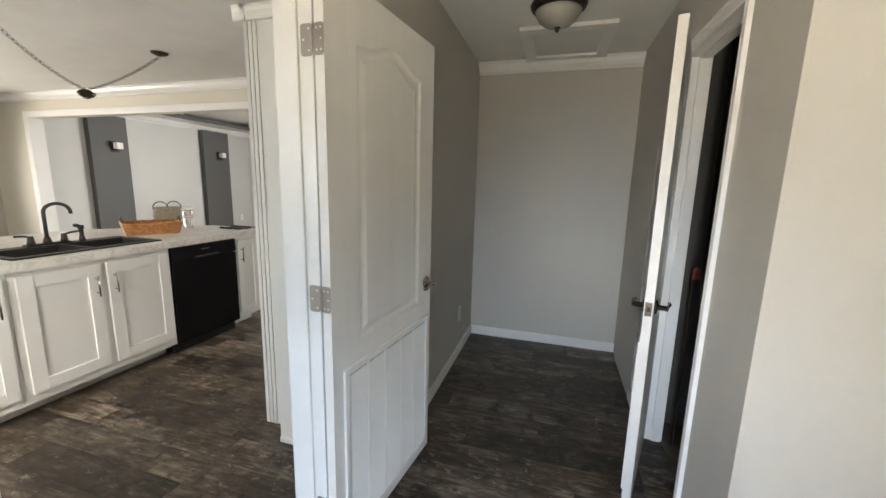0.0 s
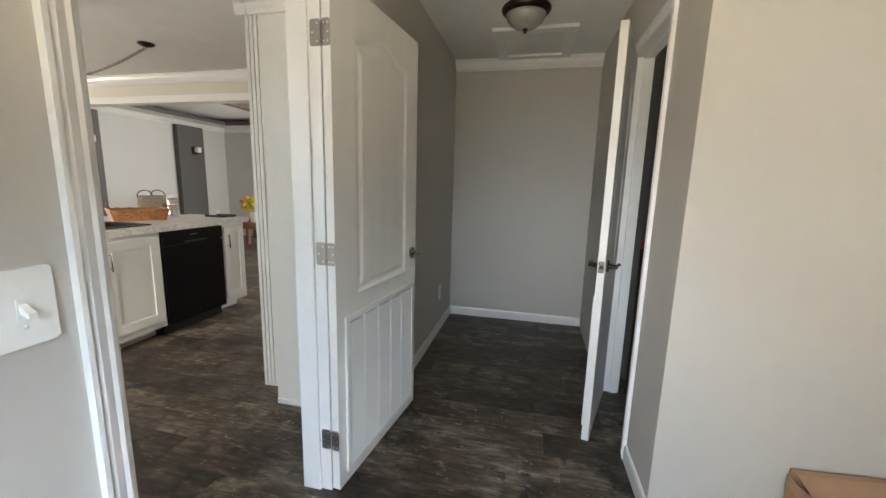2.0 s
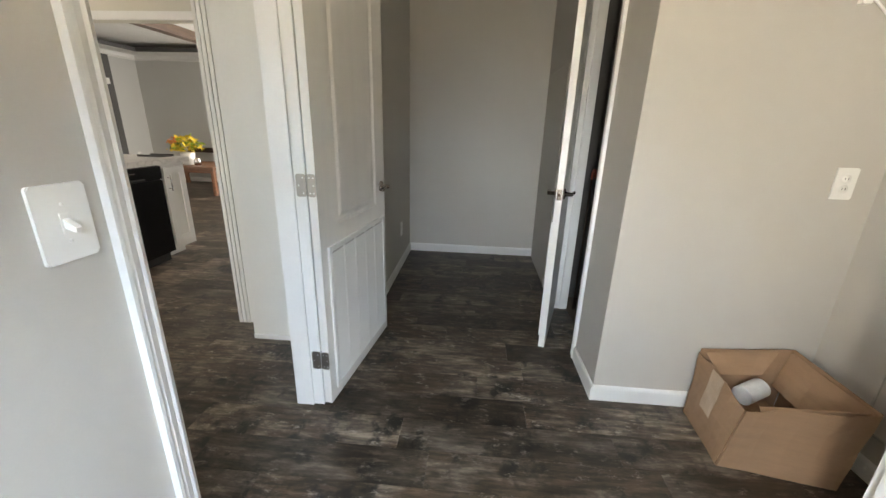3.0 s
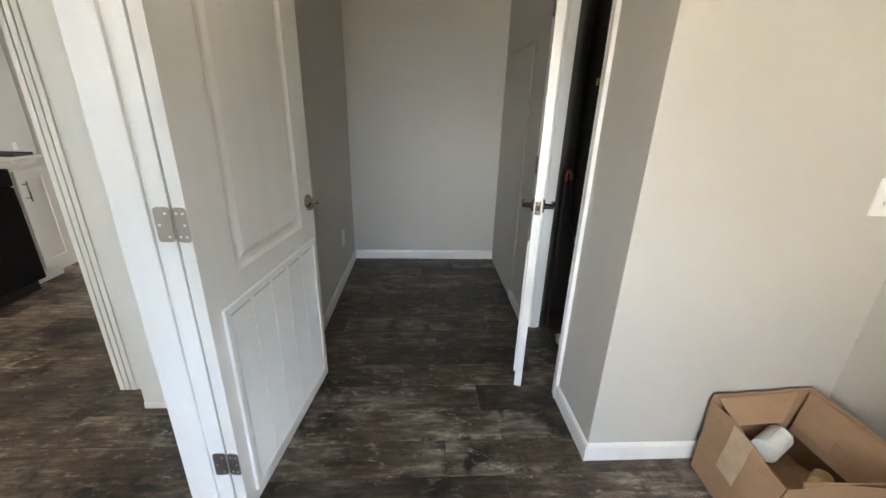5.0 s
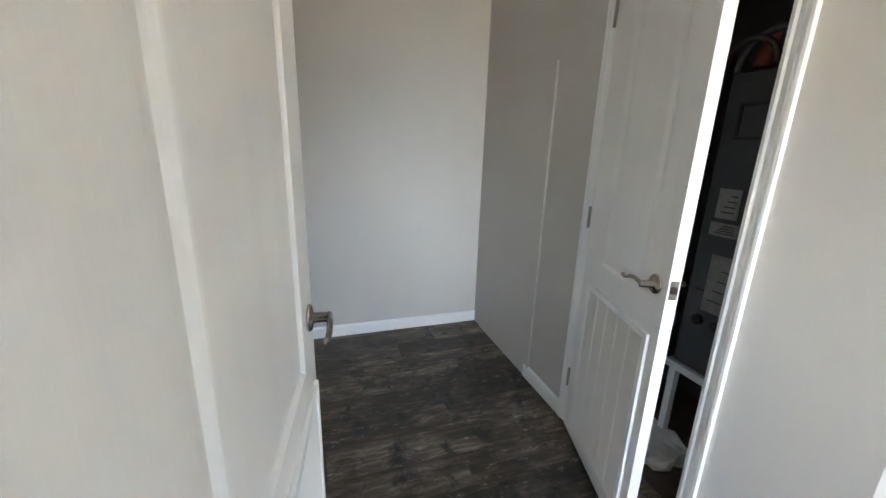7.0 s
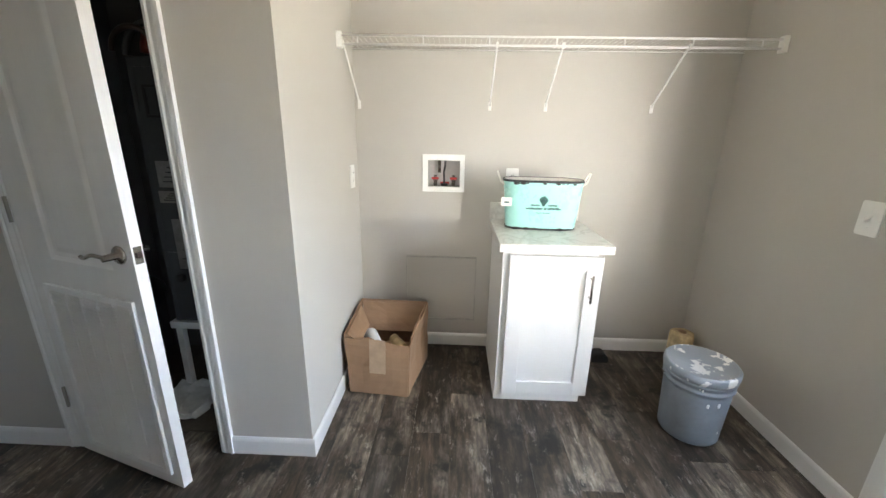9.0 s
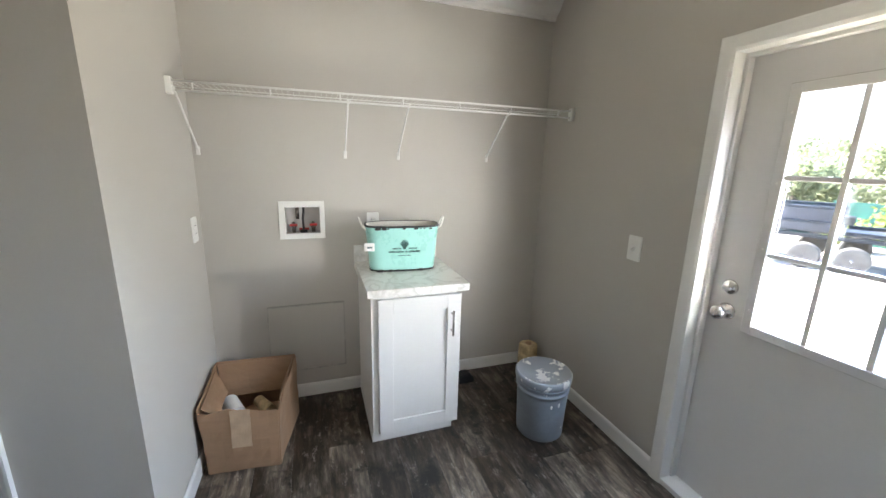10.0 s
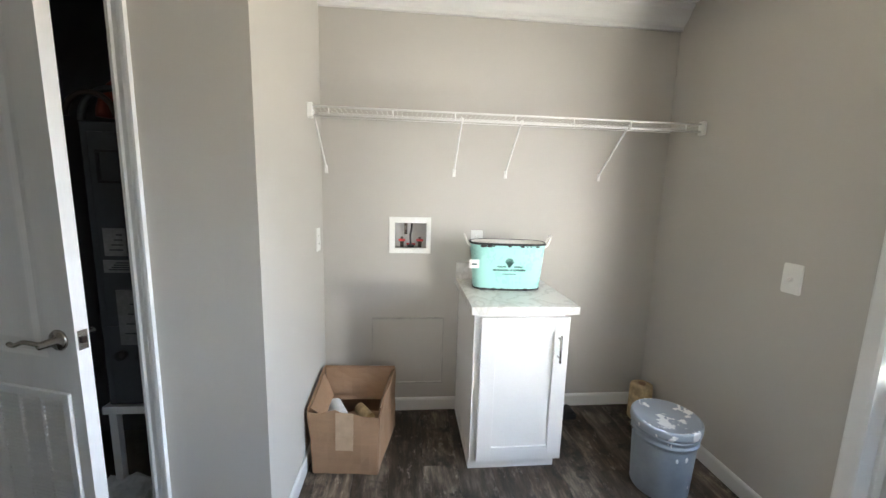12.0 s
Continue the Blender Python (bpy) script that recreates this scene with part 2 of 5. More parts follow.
INSUL = shader("black_duct_wrap", (0.01, 0.01, 0.011), 0.42, vary=0.4, scale=16, bump=0.8, grain=14)
FURNACE = shader("dark_grey_furnace_steel", (0.045, 0.047, 0.05), 0.4, 0.2, vary=0.1, scale=5)
# closet boards, coloured dark to carry the closet's shade
CLOSETWALL = shader("shade_dark_closet_board", (0.085, 0.08, 0.078), 0.8, vary=0.15, scale=3)
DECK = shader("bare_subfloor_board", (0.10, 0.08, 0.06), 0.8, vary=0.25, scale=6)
LEAF = shader("lime_green_leaf", (0.30, 0.42, 0.03), 0.5, vary=0.35, scale=20)
PETAL = shader("yellow_petal", (0.75, 0.55, 0.04), 0.5, vary=0.15, scale=20)
PEACH = shader("orange_petal", (0.80, 0.30, 0.08), 0.5, vary=0.15, scale=20)


def leafy(name, colour, vary, scale):
    """A leaf that lets part of the light through."""
    m = shader(name, colour, 0.7, vary=vary, scale=scale, spec=0.15)
    nt = m.node_tree
    thin, blend = nt.nodes.new("ShaderNodeBsdfTranslucent"), nt.nodes.new("ShaderNodeMixShader")
    thin.inputs["Color"].default_value = (*[min(1, c * 2.2) for c in colour], 1)
    blend.inputs["Fac"].default_value = 0.55
    nt.links.new(nt.nodes["Principled BSDF"].outputs[0], blend.inputs[1])
    nt.links.new(thin.outputs[0], blend.inputs[2])
    nt.links.new(blend.outputs[0], nt.nodes["Material Output"].inputs["Surface"])
    return m


GRAVEL = shader("pale_sunlit_gravel", (0.5, 0.46, 0.41), 0.9, vary=0.2, scale=2.5, bump=0.8, grain=40)
FOLIAGE = leafy("tree_foliage", (0.17, 0.185, 0.11), 0.2, 0.9)
BUSH = leafy("yellow_green_bush_leaf", (0.16, 0.185, 0.055), 0.4, 1.2)
BARK = shader("tree_bark", (0.12, 0.09, 0.065), 0.85, vary=0.3, scale=6, bump=0.6)
TARP = shader("green_fence_sheet", (0.016, 0.10, 0.075), 0.6, vary=0.3, scale=2)
BOARDSTEEL = shader("blue_grey_trailer_board", (0.035, 0.038, 0.05), 0.5, 0.1, vary=0.25, scale=3)
TRAILERSTEEL = shader("dark_blue_grey_trailer_steel", (0.014, 0.017, 0.023), 0.5, 0.2, vary=0.2, scale=3)
TYRE = shader("dusty_tyre_rubber", (0.11, 0.10, 0.09), 0.85, vary=0.3, scale=10, bump=0.4)
RIM = shader("dark_steel_rim", (0.008, 0.008, 0.008), 0.5, vary=0.1, scale=9)
SIDING = shader("pale_vinyl_siding", (0.55, 0.55, 0.53), 0.6, vary=0.05, scale=2)
SPONGE = shader("cream_yellow_paper_roll", (0.55, 0.42, 0.24), 0.9, vary=0.25, scale=22, bump=0.5)
PLANK = plank_shader()
MARBLE = marble_shader()

# ---------------------------------------------------------------- mesh helpers


def world_of(ob):
    return world_of(ob.parent) @ ob.matrix_parent_inverse @ ob.matrix_basis if ob.parent else ob.matrix_basis.copy()


def part(name, bm, material, parent=None, label="", local=False, smooth=False):
    """Links a bmesh as one mesh object; under a parent its vertices are in the world's axes, or in the parent's own if local."""
    mesh = bpy.data.meshes.new(name)
    bmesh.ops.recalc_face_normals(bm, faces=bm.faces[:])
    bm.to_mesh(mesh)
    bm.free()
    mesh.materials.append(material)
    if smooth:
        for p in mesh.polygons:
            p.use_smooth = True
    ob = new(name, mesh)
    if parent:
        ob.parent = parent
        if not local:
            ob.matrix_parent_inverse = world_of(parent).inverted()
    return tagged(ob, label)


def thing(name, label, category, m=None, group="", kind=""):
    """An Empty at a thing's base, which parents its parts."""
    ob = new(name)
    ob.empty_display_size = 0.05
    ob.matrix_basis = m if m is not None else Matrix.Identity(4)
    return tagged(ob, label, category, group, kind)


def add_box(bm, x, y, z, bevel=0.0):
    v = [bm.verts.new((a, b, c)) for a in x for b in y for c in z]
    faces = [bm.faces.new([v[i] for i in q]) for q in ((0, 1, 3, 2), (4, 6, 7, 5), (0, 4, 5, 1), (2, 3, 7, 6), (0, 2, 6, 4), (1, 5, 7, 3))]
    if bevel:
        edges = list({e for f in faces for e in f.edges})
        bmesh.ops.bevel(bm, geom=edges, offset=bevel, segments=2, affect="EDGES", profile=0.6)


def box(name, x, y, z, material, parent=None, bevel=0.0, label="", local=False):
    bm = bmesh.new()
    add_box(bm, x, y, z, bevel)
    return part(name, bm, material, parent, label, local)


def add_extrusion(bm, profile, origin, u, v, w, length):
    """A closed 2D profile in the axes u and v, drawn out along w."""
    o, u, v, w = Vector(origin), Vector(u), Vector(v), Vector(w)
    a = [bm.verts.new(o + p * u + q * v) for p, q in profile]
    b = [bm.verts.new(o + p * u + q * v + w * length) for p, q in profile]
    bm.faces.new(a)
    bm.faces.new(b[::-1])
    for i in range(len(a)):
        j = (i + 1) % len(a)
        bm.faces.new((a[i], b[i], b[j], a[j]))


def add_lathe(bm, profile, centre=(0, 0, 0), axis="z", steps=32, squash=(1, 1)):
    """Turns (radius, height) pairs about an axis."""
    rings = []
    for r, h in profile:
        ring = []
        for k in range(steps):
            a = 2 * math.pi * k / steps
            p, q = r * math.cos(a) * squash[0], r * math.sin(a) * squash[1]
            co = {"z": (p, q, h), "x": (h, p, q), "y": (p, h, q)}[axis]
            ring.append(bm.verts.new(Vector(centre) + Vector(co)))
        rings.append(ring)
    for lo, hi in zip(rings, rings[1:]):
        for k in range(steps):
            bm.faces.new((lo[k], lo[(k + 1) % steps], hi[(k + 1) % steps], hi[k]))
    bm.faces.new(rings[0])
    bm.faces.new(rings[-1][::-1])


def lathe(name, profile, centre, material, parent=None, label="", axis="z", steps=32, local=False, squash=(1, 1)):
    bm = bmesh.new()
    add_lathe(bm, profile, centre, axis, steps, squash)
    return part(name, bm, material, parent, label, local, smooth=True)


def add_tube(bm, points, radius, steps=10):
    """A round bar along a run of points."""
    pts = [Vector(p) for p in points]
    rings = []
    side = None
    for i, p in enumerate(pts):
        way = (pts[min(i + 1, len(pts) - 1)] - pts[max(i - 1, 0)]).normalized()
        if side is None:
            side = way.orthogonal().normalized()
        side = (side - way * side.dot(way)).normalized()
        up = way.cross(side)
        rings.append([bm.verts.new(p + radius * (math.cos(2 * math.pi * k / steps) * side + math.sin(2 * math.pi * k / steps) * up)) for k in range(steps)])
    for lo, hi in zip(rings, rings[1:]):
        for k in range(steps):
            bm.faces.new((lo[k], lo[(k + 1) % steps], hi[(k + 1) % steps], hi[k]))
    bm.faces.new(rings[0])
    bm.faces.new(rings[-1][::-1])


def tube(name, points, radius, material, parent=None, label="", steps=10, local=False):
    bm = bmesh.new()
    add_tube(bm, points, radius, steps)
    return part(name, bm, material, parent, label, local, smooth=True)


def arc(centre, radius, a0, a1, u, v, n=12):
    c, u, v = Vector(centre), Vector(u), Vector(v)
    return [c + radius * (math.cos(radians(a0 + (a1 - a0) * k / n)) * u + math.sin(radians(a0 + (a1 - a0) * k / n)) * v) for k in range(n + 1)]


def wall(name, axis, across, along, z, openings, material, label):
    """A wall with thickness 'across', its run 'along', and openings (from, to, bottom, top) cut through it."""
    bm = bmesh.new()

    def piece(a, b, lo, hi):
        if b - a > 1e-4 and hi - lo > 1e-4:
            add_box(bm, *((across, (a, b)) if axis == "y" else ((a, b), across)), (lo, hi))

    at = along[0]
    for a, b, lo, hi in sorted(openings):
        piece(at, a, *z)
        piece(a, b, z[0], lo)
        piece(a, b, hi, z[1])
        at = b
    piece(at, along[1], *z)
    return tagged(part(name, bm, material), label, "wall", kind="structure")

# ---------------------------------------------------------------- the shell of the house
LX, RX, BX = -0.505, 0.787, 1.742          # faces: wall with the kitchen doorway, closet wall, laundry wall
EY, AY, NY, TOP = -0.668, 1.399, 3.62, 2.455  # faces: outside wall, alcove side, end of the nook; ceiling
D0, D1, DTOP = 0.435, 1.206, 2.066         # kitchen doorway
C0, C1 = 1.80, 2.405                       # closet doorway

wall("wall_kitchen_side", "y", (-0.637, LX), (EY, NY), (0, TOP), [(D0 - 0.02, D1 + 0.02, 0, DTOP + 0.02)], WALL, "greige painted wall with the open kitchen doorway")
wall("wall_nook_end", "x", (NY, NY + 0.1), (-0.637, 1.87), (0, TOP), [], WALL, "plain greige wall at the end of the nook")
wall("wall_closet", "y", (RX, RX + 0.1), (AY, NY), (0, TOP), [(C0 - 0.02, C1 + 0.02, 0, DTOP + 0.02)], WALL, "greige wall with the furnace closet doorway")
wall("wall_alcove_side", "x", (AY, AY + 0.09), (RX + 0.1, BX), (0, TOP), [], WALL, "greige side wall of the laundry alcove")
wall("wall_laundry", "y", (BX, BX + 0.12), (EY, NY), (0, TOP), [(0.795, 0.987, 1.04, 1.196)], WALL, "greige laundry wall with a recessed washer valve box")
XD0, XD1, XDT = -0.352, 0.537, 1.880       # outside door
wall("wall_outside", "x", (EY - 0.14, EY), (-7.52, 1.86), (0, TOP), [(XD0 - 0.02, XD1 + 0.02, 0, XDT + 0.02), (-2.7, -1.3, 0.95, 2.0)], WALL, "greige outside wall with a glazed back door")

wall("wall_kitchen_far", "y", (-7.52, -7.4), (EY, 3.6), (0, TOP), [(1.1, 2.7, 0.95, 2.0)], WALL, "greige kitchen end wall")
wall("wall_header", "x", (3.6, 3.72), (-7.52, -0.637), (0, TOP), [(-6.55, -0.75, 0, 2.16)], HEADER, "cream header over the wide opening to the living room")
wall("wall_living_far", "y", (-6.87, -6.75), (3.72, 7.7), (0, 2.72), [], LIVINGWALL, "pale grey living room wall with charcoal columns")
wall("wall_living_end", "x", (7.6, 7.72), (-6.75, 1.86), (0, 2.72), [(-3.2, -1.2, 0.7, 2.0)], LIVINGWALL, "pale grey living room end wall")
wall("wall_living_near", "y", (1.742, 1.86), (NY + 0.1, 7.6), (0, 2.72), [], LIVINGWALL, "pale grey living room side wall")
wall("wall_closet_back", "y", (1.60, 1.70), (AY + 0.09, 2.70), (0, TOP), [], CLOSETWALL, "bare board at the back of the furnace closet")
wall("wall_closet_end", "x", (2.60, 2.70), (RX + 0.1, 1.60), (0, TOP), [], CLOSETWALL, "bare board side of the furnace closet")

bm = bmesh.new()
add_box(bm, (-7.52, 1.86), (EY - 0.14, 3.72), (TOP, TOP + 0.1))
tagged(part("ceiling", bm, CEIL), "white textured ceiling", "ceiling", kind="structure")
bm = bmesh.new()
for x, y in (((-6.75, -6.3), (3.72, 7.6)), ((1.0, 1.742), (3.72, 7.6)), ((-6.3, 1.0), (7.15, 7.6)), ((-6.3, 1.0), (3.72, 4.3))):
    add_box(bm, x, y, (TOP, TOP + 0.04))
add_box(bm, (-6.85, 1.86), (3.72, 7.7), (2.60, 2.72))
tagged(part("ceiling_living_room", bm, CEIL), "white living room tray ceiling", "ceiling", kind="structure")
bm = bmesh.new()
add_box(bm, (-6.33, -6.29), (4.27, 7.18), (TOP + 0.003, 2.53))
add_box(bm, (-6.29, 1.0), (7.14, 7.18), (TOP + 0.003, 2.53))
add_box(bm, (-6.29, 1.0), (4.27, 4.31), (TOP + 0.003, 2.53))
tagged(part("trim_tray", bm, DARKGREY), "charcoal band round the tray ceiling", "trim", kind="structure")
for x in (-4.45, -3.1, -1.6):
    tagged(box("ceiling_beam", (x - 0.08, x + 0.08), (4.31, 7.14), (2.465, 2.60), BEAM, bevel=0.006), "brown stained wooden ceiling beam in the tray", "beam", "tray ceiling beams")

# crown mouldings
CROWN = [(0, 0), (0.075, 0), (0.075, -0.012), (0.062, -0.02), (0.05, -0.045), (0.03, -0.066), (0.016, -0.074), (0.016, -0.09), (0, -0.09)]


def crown(name, origin, out, run, length, label, size=1.0):
    bm = bmesh.new()
    add_extrusion(bm, [(p * size, q * size) for p, q in CROWN], origin, out, (0, 0, 1), run, length)
    tagged(part(name, bm, TRIM), label, "trim", kind="structure")


crown("trim_crown_nook", (LX, NY, TOP), (0, -1, 0), (1, 0, 0), RX - LX, "white crown moulding at the end of the nook")
crown("trim_crown_laundry", (BX, EY, TOP), (-1, 0, 0), (0, 1, 0), AY - EY, "white crown moulding over the laundry wall", 1.28)
crown("trim_crown_header", (-7.4, 3.6, TOP), (0, -1, 0), (1, 0, 0), 6.76, "cream crown moulding over the wide opening")
crown("trim_crown_living", (-6.75, 3.72, TOP), (1, 0, 0), (0, 1, 0), 3.88, "white crown moulding in the living room")
crown("trim_crown_living_end", (-6.75, 7.6, TOP), (0, -1, 0), (1, 0, 0), 8.45, "white crown moulding in the living room")

# baseboards
BASE = [(0, 0), (0.012, 0), (0.012, 0.066), (0.009, 0.076), (0.004, 0.082), (0, 0.082)]


def baseboard(origin, out, run, length):
    bm = bmesh.new()
    add_extrusion(bm, BASE, origin, out, (0, 0, 1), run, length)
    tagged(part("baseboard", bm, TRIM), "white baseboard at the foot of the wall", "baseboard", kind="structure")


baseboard((LX, D1 + 0.08, 0), (1, 0, 0), (0, 1, 0), NY - D1 - 0.08)
baseboard((LX, EY, 0), (1, 0, 0), (0, 1, 0), 0.367 - EY)
baseboard((LX + 0.012, NY, 0), (0, -1, 0), (1, 0, 0), RX - LX - 0.012)
baseboard((RX, 2.46, 0), (-1, 0, 0), (0, 1, 0), 0.37)
baseboard((RX, AY - 0.012, 0), (-1, 0, 0), (0, 1, 0), 1.745 - AY + 0.012)
baseboard((RX, AY, 0), (0, -1, 0), (1, 0, 0), BX - RX)
baseboard((BX, 0.59, 0), (-1, 0, 0), (0, 1, 0), AY - 0.59 - 0.012)
baseboard((BX, EY, 0), (-1, 0, 0), (0, 1, 0), 0.137 - EY)
baseboard((0.595, EY, 0), (0, 1, 0), (1, 0, 0), BX - 0.607)
baseboard((-6.75, 3.72, 0), (1, 0, 0), (0, 1, 0), 3.88)
baseboard((-6.738, 7.6, 0), (0, -1, 0), (1, 0, 0), 8.4)

# door casings with a moulded face
CASE = [(0, 0), (0.057, 0), (0.057, 0.017), (0.048, 0.017), (0.045, 0.012), (0.036, 0.014), (0.02, 0.010), (0.012, 0.012), (0.006, 0.009), (0, 0.007)]


def casing(name, x, side, a, b, top, label):
    """Casing on a wall face at x round an opening from y = a to b, standing out to 'side'."""
    bm = bmesh.new()
    add_extrusion(bm, CASE, (x, a, 0), (0, -1, 0), (side, 0, 0), (0, 0, 1), top + 0.057)
    add_extrusion(bm, CASE, (x, b, 0), (0, 1, 0), (side, 0, 0), (0, 0, 1), top + 0.057)
    add_extrusion(bm, CASE, (x, a, top), (0, 0, 1), (side, 0, 0), (0, 1, 0), b - a)
    return tagged(part(name, bm, TRIM), label, "trim", kind="structure")


def jambs(name, x0, x1, a, b, top, stop, label):
    bm = bmesh.new()
    for y in ((a - 0.0195, a), (b, b + 0.0195)):
        add_box(bm, (x0, x1), y, (0, top))
    add_box(bm, (x0, x1), (a - 0.0195, b + 0.0195), (top, top + 0.0195))
    add_box(bm, stop, (a, a + 0.011), (0, top), 0.002)
    add_box(bm, stop, (b - 0.011, b), (0, top), 0.002)
    add_box(bm, stop, (a + 0.011, b - 0.011), (top - 0.011, top), 0.002)
    return tagged(part(name, bm, TRIM), label, "door frame", kind="structure")


casing("trim_kitchen_door", LX, 1, D0 - 0.01, D1 + 0.014, DTOP, "white moulded casing round the kitchen doorway")
casing("trim_kitchen_door_far", -0.637, -1, D0 - 0.01, D1 + 0.01, DTOP, "white moulded casing on the kitchen side")
jambs("door_frame_1", -0.639, LX - 0.005, D0, D1, DTOP, (-0.6385, -0.557), "white wooden jamb of the kitchen doorway with hinges")
casing("trim_closet_door", RX, -1, C0, C1, DTOP, "white moulded casing round the closet doorway")
jambs("door_frame_2", RX - 0.002, RX + 0.102, C0, C1, DTOP, (RX + 0.045, RX + 0.09), "white wooden jamb of the closet doorway")
tagged(box("strike_plate", (LX - 0.045, LX - 0.005), (D0, D0 + 0.002), (0.90, 0.96), NICKEL), "nickel strike plate on the doorway jamb", "strike plate")

# access panel in the nook
panel = thing("access_panel", "greige access panel with a pale edge strip in the nook wall", "access panel", pose(RX, 3.15, 0), kind="structure")
box("panel_face", (RX - 0.008, RX), (2.797, 3.50), (0.002, 1.73), WALL, panel, 0.002)
box("edge_strip", (RX - 0.011, RX), (2.785, 2.797), (0.0, 1.741), WALL, panel, 0.002, "pale edge strip")
box("edge_strip", (RX - 0.011, RX), (2.797, 3.51), (1.73, 1.741), WALL, panel, 0.002)

# unseen window openings, added to go with the kitchen and living room fill lamps
for name, x, y, z in (("window_1", (-2.7, -1.3), (EY - 0.12, EY - 0.06), (0.95, 2.0)), ("window_2", (-3.2, -1.2), (7.64, 7.7), (0.7, 2.0))):
    w = thing(name, "white framed window placed to let daylight in", "window", pose(x[0], y[0], z[0]), kind="structure")
    bm = bmesh.new()
    for q in ((x[0], x[0] + 0.05), (x[1] - 0.05, x[1])):
        add_box(bm, q, y, z, 0.003)
    for q in ((z[0], z[0] + 0.05), (z[1] - 0.05, z[1])):
        add_box(bm, (x[0] + 0.05, x[1] - 0.05), y, q, 0.003)
    part("window_frame", bm, TRIM, w)
    g = box("pane", (x[0] + 0.05, x[1] - 0.05), (y[0] + 0.02, y[0] + 0.026), (z[0] + 0.05, z[1] - 0.05), GLASS, w)
    g.visible_shadow = False

w = thing("window_3", "white framed window placed to let daylight in", "window", pose(-7.5, 1.1, 0.95), kind="structure")
bm = bmesh.new()
for q in ((1.1, 1.15), (2.65, 2.7)):
    add_box(bm, (-7.5, -7.44), q, (0.95, 2.0), 0.003)
for q in ((0.95, 1.0), (1.95, 2.0)):
    add_box(bm, (-7.5, -7.44), (1.15, 2.65), q, 0.003)
part("window_frame", bm, TRIM, w)
g = box("pane", (-7.48, -7.474), (1.15, 2.65), (1.0, 1.95), GLASS, w)
g.visible_shadow = False

# ---------------------------------------------------------------- panelled doors with return-air grilles


def arched_outline(u0, u1, z0, z1, rise, inset):
    """A panel's outline with an arched top, drawn in by inset."""
    a, b, lo, hi = u0 + inset, u1 - inset, z0 + inset, z1 - inset
    pts = [(a, lo), (b, lo), (b, hi)]
    for k in range(1, 16):
        s = 1 - k / 16
        pts.append((a + (b - a) * s, hi + rise * (0.5 - 0.5 * math.cos(2 * math.pi * s)) ** 1.2))
    pts.append((a, hi))
    return pts


def add_moulded_face(bm, width, z0, z1, y, sign, panel):
    """One face of a moulded door at y: flat stiles and rails round a panel sunk by a few millimetres with a raised field."""
    steps = ((0, 0), (0.006, 0.004), (0.014, 0.0075), (0.03, 0.0075), (0.048, 0.002), (0.053, 0.0015))
    loops = [[bm.verts.new((u, y - sign * d, z)) for u, z in arched_outline(*panel, i)] for i, d in steps]
    rim = [bm.verts.new(c) for c in ((0, y, z0), (width, y, z0), (width, y, z1), (0, y, z1))]
    edges = [bm.edges.new((rim[i], rim[(i + 1) % 4])) for i in range(4)]
    n = len(loops[0])
    edges += [bm.edges.new((loops[0][i], loops[0][(i + 1) % n])) for i in range(n)]
    bmesh.ops.triangle_fill(bm, edges=edges, use_beauty=True)
    for a, b in zip(loops, loops[1:]):
        for i in range(n):
            bm.faces.new((a[i], a[(i + 1) % n], b[(i + 1) % n], b[i]))
    bm.faces.new(loops[-1])
    return rim


def lever(parent, u, y, z, out, reach):
    """A round rose with a wavy lever on a door's face at y; out: which way it stands; reach: which way the lever runs."""
    handle = lathe("handle", [(0.0, 0), (0.030, 0), (0.031, out * 0.004), (0.027, out * 0.009), (0.012, out * 0.012), (0.0105, out * 0.05), (0.0, out * 0.052)], (u, y, z), NICKEL, parent, "brushed nickel lever handle", "y", 28, True)
    pts = [Vector((u + reach * 0.115 * s, y + out * (0.046 + 0.006 * math.sin(s * 3)), z + 0.014 * math.sin(s * 6.0) * s + 0.004)) for s in [k / 12 - 0.06 for k in range(13)]]
    tube("lever", pts, 0.0065, NICKEL, handle, local=True)


